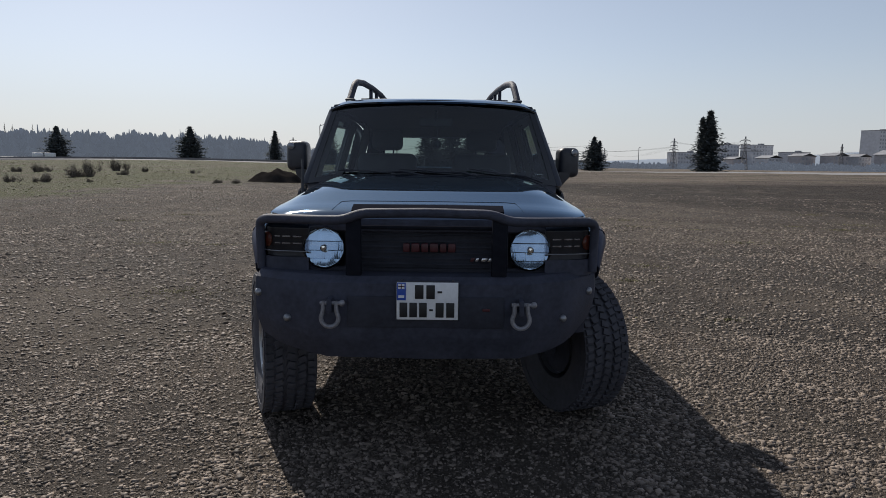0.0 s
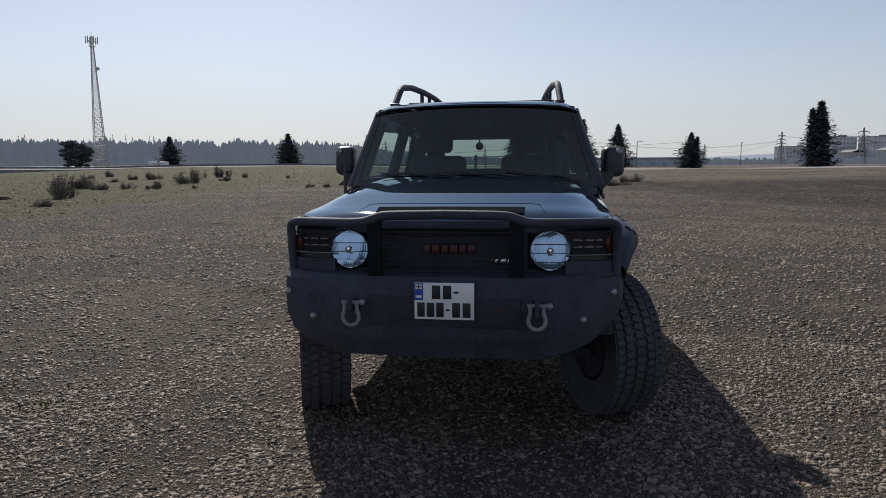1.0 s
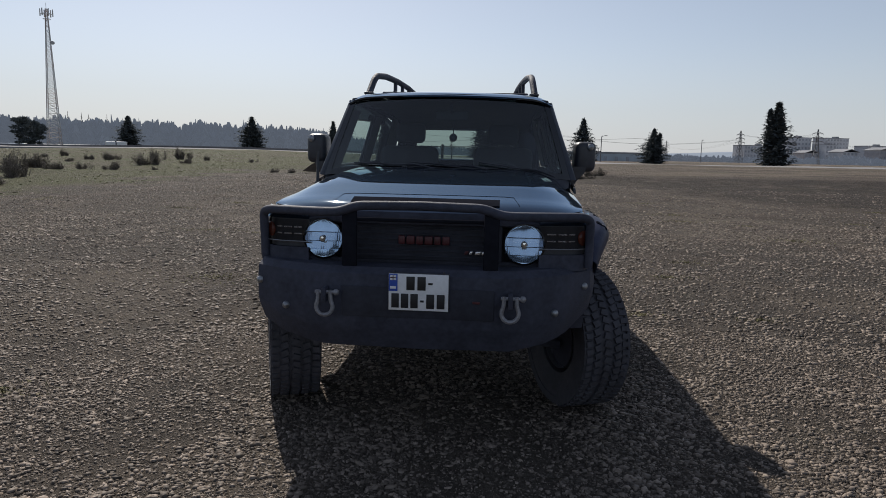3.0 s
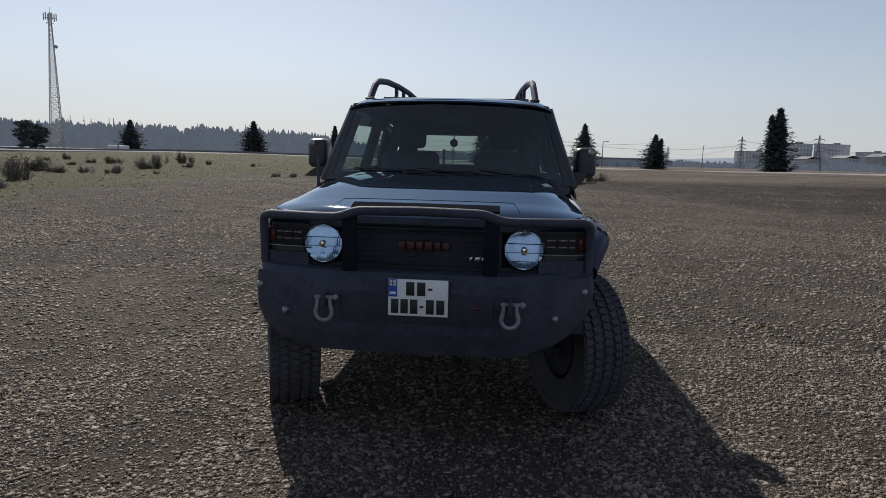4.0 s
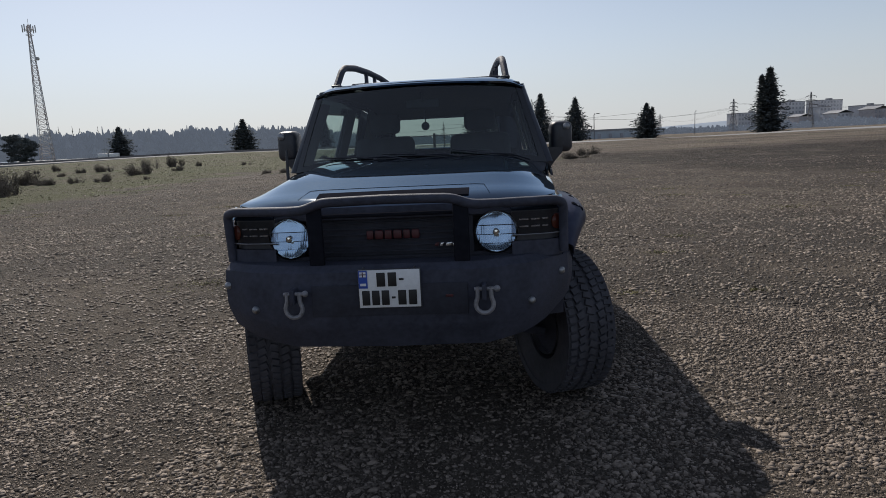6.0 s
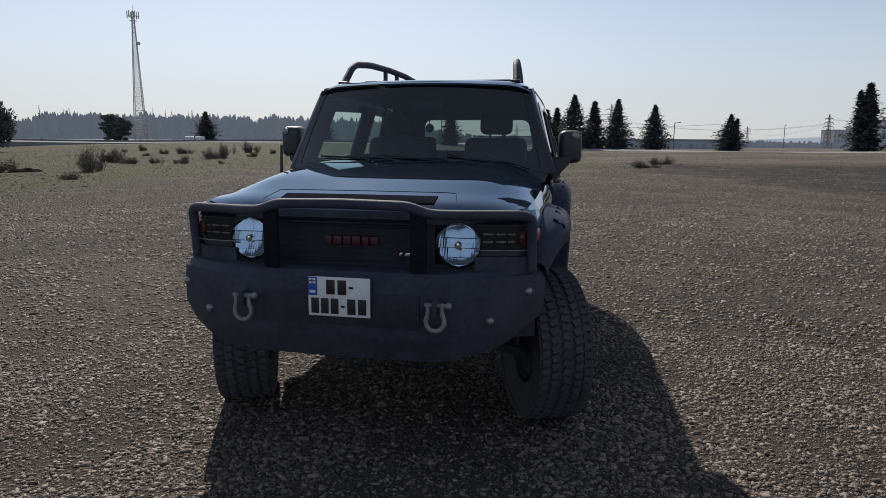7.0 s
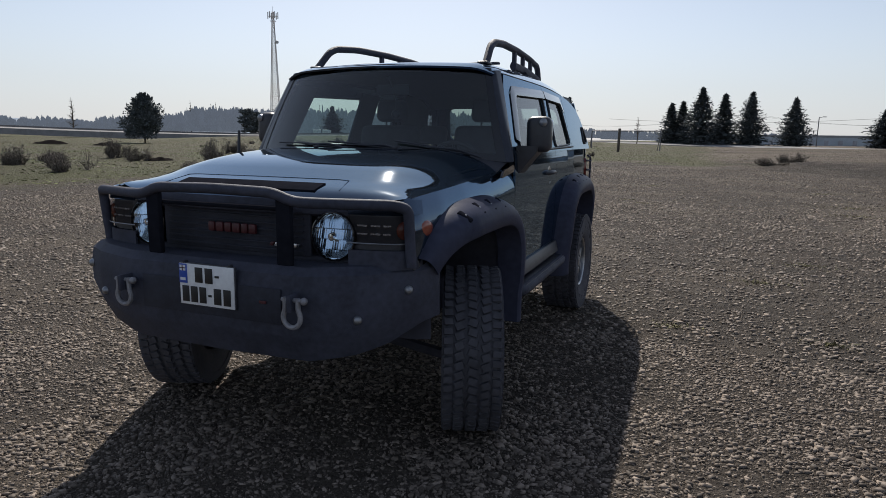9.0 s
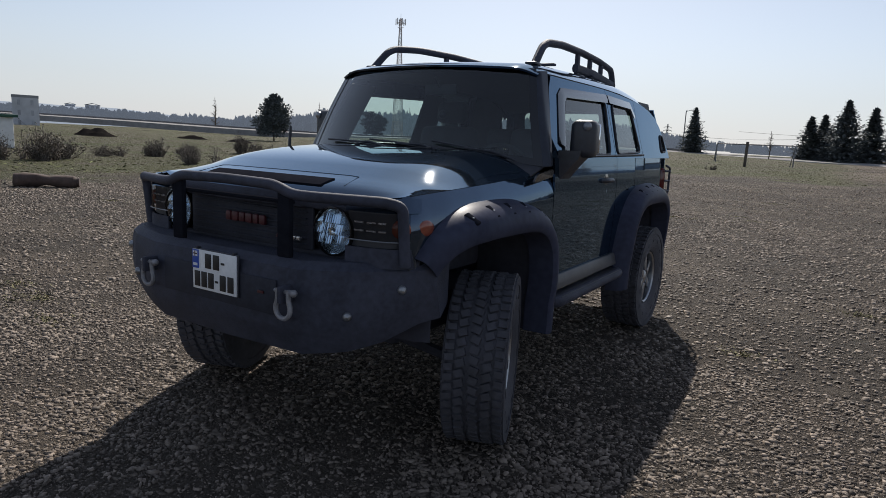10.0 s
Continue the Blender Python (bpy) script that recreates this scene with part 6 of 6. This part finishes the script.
pylon(110.5, 307.1, 14.8, 20, "grey lattice power pylon with three arms")
pylon(139.1, 295.5, 15.5, -15, "grey lattice power pylon near the flats")
pylon(144.8, 578.4, 17.5, 10, "far grey lattice power pylon")
pylon(209.3, 337.0, 14.3, 40, "grey lattice power pylon near the flats")
pylon(20.0, 330.0, 21.0, 0, "grey lattice power pylon behind the spruces")
pylon(-92.0, 395.0, 16.0, 0, "grey lattice power pylon behind the wood")

# cables strung between pylons
for a, b, sag in (((144.8, 578.4, 14), (110.5, 307.1, 11.5), 4), ((110.5, 307.1, 11.5), (20.0, 330.0, 14.5), 4), ((139.1, 295.5, 12), (209.3, 337, 11), 3), ((20, 330, 14.5), (-92, 395, 12), 4), ((209.3, 337, 11), (420, 420, 12), 5), ((110.5, 307.1, 13.6), (139.1, 295.5, 14), 1.5), ((-14.0, 115.0, 5.2), (30.0, 118.0, 5.6), 0.7)):
    bm = bmesh.new()
    a, b = Vector(a), Vector(b)
    for off in (-2.0, 0.0, 2.0) if sag > 1 else (0.0,):
        tube(bm, [a.lerp(b, t / 12) + Vector((off, 0, -sag * 4 * t / 12 * (1 - t / 12))) for t in range(13)], 0.026, 3)
    tagged(part("overhead_cable", bm, PIPE, None), "thin sagging power cables strung between pylons", "cable", "overhead cables")


def street_lamp(x, y, h, rz):
    p = empty("street_lamp", (x, y, land(x, y)), rz, "thin grey street lamp with a single arm", "street lamp", "street lamps along the road")
    bm = bmesh.new()
    tube(bm, [(0, 0, 0), (0, 0, h * 0.95), (0.12, 0, h)], 0.09, 6, taper=0.6)
    part("pole", bm, PIPE, p)
    bm = bmesh.new()
    tube(bm, [(0, 0, h * 0.96), (0.7, 0, h)], 0.04, 5)
    part("arm", bm, PIPE, p)
    bm = bmesh.new()
    box(bm, (0.95, 0, h), (0.6, 0.22, 0.12), bevel=0.04)
    part("lamp_head", bm, PIPE, p)


street_lamp(49.1, 158.9, 5.6, 60)
street_lamp(-19.9, 101.5, 6.4, 30)
street_lamp(18.6, 116.0, 4.8, 30)


# far buildings
def building(name, x, y, z, w, d, h, rz, floors, cols, wall, label, roof=None, win_w=0.5):
    b = empty(name, (x, y, z), rz, label, "building", "distant buildings")
    bm = bmesh.new()
    box(bm, (0, 0, h / 2), (w, d, h))
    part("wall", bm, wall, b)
    bm = bmesh.new()
    if roof == "pitched":
        loft(bm, [[(-w * 0.54, -d * 0.58, h), (0, -d * 0.58, h + w * 0.14), (w * 0.54, -d * 0.58, h)], [(-w * 0.54, d * 0.58, h), (0, d * 0.58, h + w * 0.14), (w * 0.54, d * 0.58, h)]])
        thick(bm, 0.25)
    else:
        box(bm, (0, 0, h + 0.25), (w * 1.02, d * 1.02, 0.5))
        if name == "flats":
            box(bm, (w * 0.2, 0, h + 1.2), (min(4, w * 0.2), min(4, d * 0.5), 1.6))
    part("roof", bm, ROOFING, b)
    if floors:
        sh = None
        fh, cw = h / floors, w / cols
        for i in range(floors):
            for k in range(cols):
                c = (-w / 2 + cw * (k + 0.5), -d / 2 - 0.02, fh * (i + 0.52))
                if sh is None:
                    q = bmesh.new()
                    box(q, (0, 0, 0), (cw * win_w, 0.12, fh * 0.5))
                    o = part("window", q, WINHAZE, b)
                    sh = o.data
                else:
                    o = new("window", sh)
                    o.parent = b
                o.location = c


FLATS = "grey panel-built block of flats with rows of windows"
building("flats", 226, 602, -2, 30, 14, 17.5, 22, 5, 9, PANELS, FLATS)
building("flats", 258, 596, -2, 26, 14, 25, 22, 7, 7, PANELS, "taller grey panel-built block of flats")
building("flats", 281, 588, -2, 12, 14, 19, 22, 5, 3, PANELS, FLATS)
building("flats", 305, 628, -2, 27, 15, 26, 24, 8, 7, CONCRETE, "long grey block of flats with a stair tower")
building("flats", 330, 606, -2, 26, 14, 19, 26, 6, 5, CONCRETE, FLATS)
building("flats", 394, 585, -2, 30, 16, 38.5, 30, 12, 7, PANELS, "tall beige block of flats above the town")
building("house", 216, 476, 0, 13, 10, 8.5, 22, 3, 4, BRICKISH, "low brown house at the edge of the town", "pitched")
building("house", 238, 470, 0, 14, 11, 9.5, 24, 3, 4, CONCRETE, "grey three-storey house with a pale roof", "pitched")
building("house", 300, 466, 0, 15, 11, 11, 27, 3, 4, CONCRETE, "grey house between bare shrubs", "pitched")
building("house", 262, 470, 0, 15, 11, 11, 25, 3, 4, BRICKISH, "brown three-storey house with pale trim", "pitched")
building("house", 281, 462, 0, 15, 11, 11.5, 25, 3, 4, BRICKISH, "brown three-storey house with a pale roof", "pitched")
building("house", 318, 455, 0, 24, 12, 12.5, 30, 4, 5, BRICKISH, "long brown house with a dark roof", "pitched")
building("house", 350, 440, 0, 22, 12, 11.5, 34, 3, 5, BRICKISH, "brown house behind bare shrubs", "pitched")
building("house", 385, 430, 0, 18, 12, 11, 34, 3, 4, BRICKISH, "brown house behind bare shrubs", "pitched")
building("shed", 26.5, 186, -0.4, 28, 9, 3.3, 4, 1, 9, SHEDWALL, "long low blue-grey shed beyond the road", None, 0.3)
building("ruined_tower", -133.4, 61.2, 0.1, 4.3, 3.6, 5.7, 66, 3, 2, CONCRETE, "grey concrete tower with empty window holes", None, 0.22)
building("house", -482, 256, 11.6, 6.5, 5, 3.4, 58, 1, 3, CONCRETE, "small pale house on the far rise", "pitched")
building("house", -453, 256, 11.3, 9, 6, 3.2, 56, 1, 3, CONCRETE, "small pale house on the far rise", "pitched")

# low hut with a green roof beside the big bush
hut = empty("kiosk", (-34.0, 12.0, land(-34.0, 12.0)), 70, "small pale hut with a dark green roof", "hut")
bm = bmesh.new()
box(bm, (0, 0, 0.75), (3.0, 2.0, 1.5), bevel=0.03)
part("wall", bm, WHITEPAINT, hut)
bm = bmesh.new()
box(bm, (0, 0, 1.56), (3.4, 2.4, 0.14), bevel=0.03)
part("roof", bm, GREENPAINT, hut)


# white vans standing far off on the road
def van(x, y, z, rz):
    p = empty("white_van", (x, y, z), rz, "small white van far off on the road", "van", "vans on the road")
    bm = bmesh.new()
    prof = [(-2.3, 0.45), (2.3, 0.45), (2.3, 0.95), (1.75, 1.15), (1.2, 1.9), (-2.2, 1.95), (-2.3, 1.7)]
    sheet(bm, rounded(prof, 0.12, 3), [], lambda a, b: Vector((a, -0.85, b)))
    ext = bmesh.ops.extrude_face_region(bm, geom=bm.faces[:])["geom"]
    bmesh.ops.translate(bm, vec=(0, 1.7, 0), verts=[q for q in ext if isinstance(q, bmesh.types.BMVert)])
    part("body", bm, WHITEPAINT, p)
    for sx in (-1.4, 1.5):
        for sy in (-0.86, 0.86):
            bm = bmesh.new()
            revolve(bm, [(0.02, -0.1), (0.33, -0.1), (0.33, 0.1), (0.02, 0.1)], 14, Matrix.Translation((sx, sy, 0.33)))
            part("wheel", bm, TYRE, p)
    bm = bmesh.new()
    box(bm, (0.6, 0, 1.5), (1.5, 1.74, 0.42), bevel=0.05)
    part("window", bm, WINHAZE, p)


van(-79.0, 122.5, 0.95, 124)
van(-75.6, 121.2, 0.95, 118)

# far woodland: packed bare and evergreen trees as one joined mass
def woodland(name, arcs, n, seed, hmin, hmax, label):
    """arcs: azimuth to the left in degrees, distance and foot height, along which the trees stand."""
    rng = np.random.default_rng(seed)
    azs, rs, zs = (np.array(q) for q in zip(*arcs))
    V, F = [], []
    base = 0
    for i in range(n):
        az = rng.uniform(azs.min(), azs.max())
        r = np.interp(az, azs, rs) + rng.normal(0, 16)
        z = np.interp(az, azs, zs)
        bare = rng.random() < 0.03 + 0.3 * max(0.0, noise.noise((az * 0.8, seed, 7)))
        h = hmin + (hmax - hmin) * (0.30 + 0.30 * noise.noise((az * 0.35, seed, 0)) + 0.22 * noise.noise((az * 1.3, seed, 3)) + 0.30 * rng.random() ** 2 + (0.15 * rng.random() if bare else 0))
        h *= min(1.0, max(0.5, (50.5 - az) / 8)) * min(1.0, max(0.42, 0.42 + 0.58 * (az - 8) / 9)) if seed == 1 else 1.0
        x, y = -r * math.sin(radians(az)), r * math.cos(radians(az))
        w = h * (rng.uniform(0.08, 0.16) if bare else rng.uniform(0.28, 0.5) * (1.0 if hmax > 8 else 1.7))
        lv, pw = 7, rng.choice((0.55, 0.36))
        for k in range(lv):
            t0 = k / lv
            zz = z + h * t0
            ww = w * (1 - t0) ** pw * rng.uniform(0.75, 1.25) if not bare else w * (0.4 + 1.0 * math.sin(math.pi * min(1, t0 + 0.1)))
            for s in range(4):
                a = rng.uniform(0, 6.28)
                d = np.array([math.cos(a), math.sin(a), 0])
                e = np.array([-d[1], d[0], 0])
                c = np.array([x, y, zz])
                up = np.array([0, 0, h / lv * (2.0 if bare else 1.5)])
                V += [c - e * ww * 0.55 + d * ww * 0.2, c + e * ww * 0.55 + d * ww * 0.2, c + up + d * ww * 0.25 + e * ww * (0.06 if not bare else 0.05), c + up * rng.uniform(0.8, 1.1) + d * ww * 0.25 - e * ww * (0.06 if not bare else 0.05)]
                F.append((base, base + 1, base + 2, base + 3))
                base += 4
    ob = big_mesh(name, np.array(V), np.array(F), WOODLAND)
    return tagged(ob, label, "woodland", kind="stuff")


woodland("far_wood", [(6, 390, 2.5), (14, 350, 3.0), (24, 320, 3.4), (34, 320, 3.0), (44, 320, 3.0), (50, 320, 3.5)], 2100, 1, 6.5, 12.5, "winter woodland lining the horizon, grey-blue haze in its glow")
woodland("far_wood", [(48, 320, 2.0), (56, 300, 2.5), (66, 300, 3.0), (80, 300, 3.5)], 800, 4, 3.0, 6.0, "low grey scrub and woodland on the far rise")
woodland("far_wood", [(-6, 380, 1.0), (2, 380, 1.5), (8, 390, 2.0)], 260, 2, 2.5, 6.5, "winter woodland lining the horizon, grey-blue haze in its glow")
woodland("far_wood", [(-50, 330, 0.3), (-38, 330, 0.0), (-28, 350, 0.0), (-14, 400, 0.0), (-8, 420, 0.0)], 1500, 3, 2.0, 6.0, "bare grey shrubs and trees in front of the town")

# far hills
def hill(arcs, label):
    bm = bmesh.new()
    rows = []
    fine = [(az, r, z) for az, r, z in arcs]
    n = 60
    azs = [a for a, _, _ in fine]
    for i in range(n + 1):
        az = azs[0] + (azs[-1] - azs[0]) * i / n
        r = float(np.interp(az, azs, [q for _, q, _ in fine]))
        z = float(np.interp(az, azs, [q for _, _, q in fine])) * (1 + 0.12 * noise.noise((az * 0.23, 0, 5)))
        dx, dy = -math.sin(radians(az)), math.cos(radians(az))
        rows.append([(dx * r * 0.9, dy * r * 0.9, -4), (dx * r, dy * r, z * 0.8), (dx * r * 1.06, dy * r * 1.06, z), (dx * r * 1.2, dy * r * 1.2, z * 0.3)])
    loft(bm, rows)
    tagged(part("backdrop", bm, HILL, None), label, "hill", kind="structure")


hill([(-75, 3000, 90), (-50, 3000, 85), (-35, 3000, 75), (-20, 3000, 45), (-8, 3000, 20), (0, 3000, 4)], "far hills beyond the town, coloured with blue haze")
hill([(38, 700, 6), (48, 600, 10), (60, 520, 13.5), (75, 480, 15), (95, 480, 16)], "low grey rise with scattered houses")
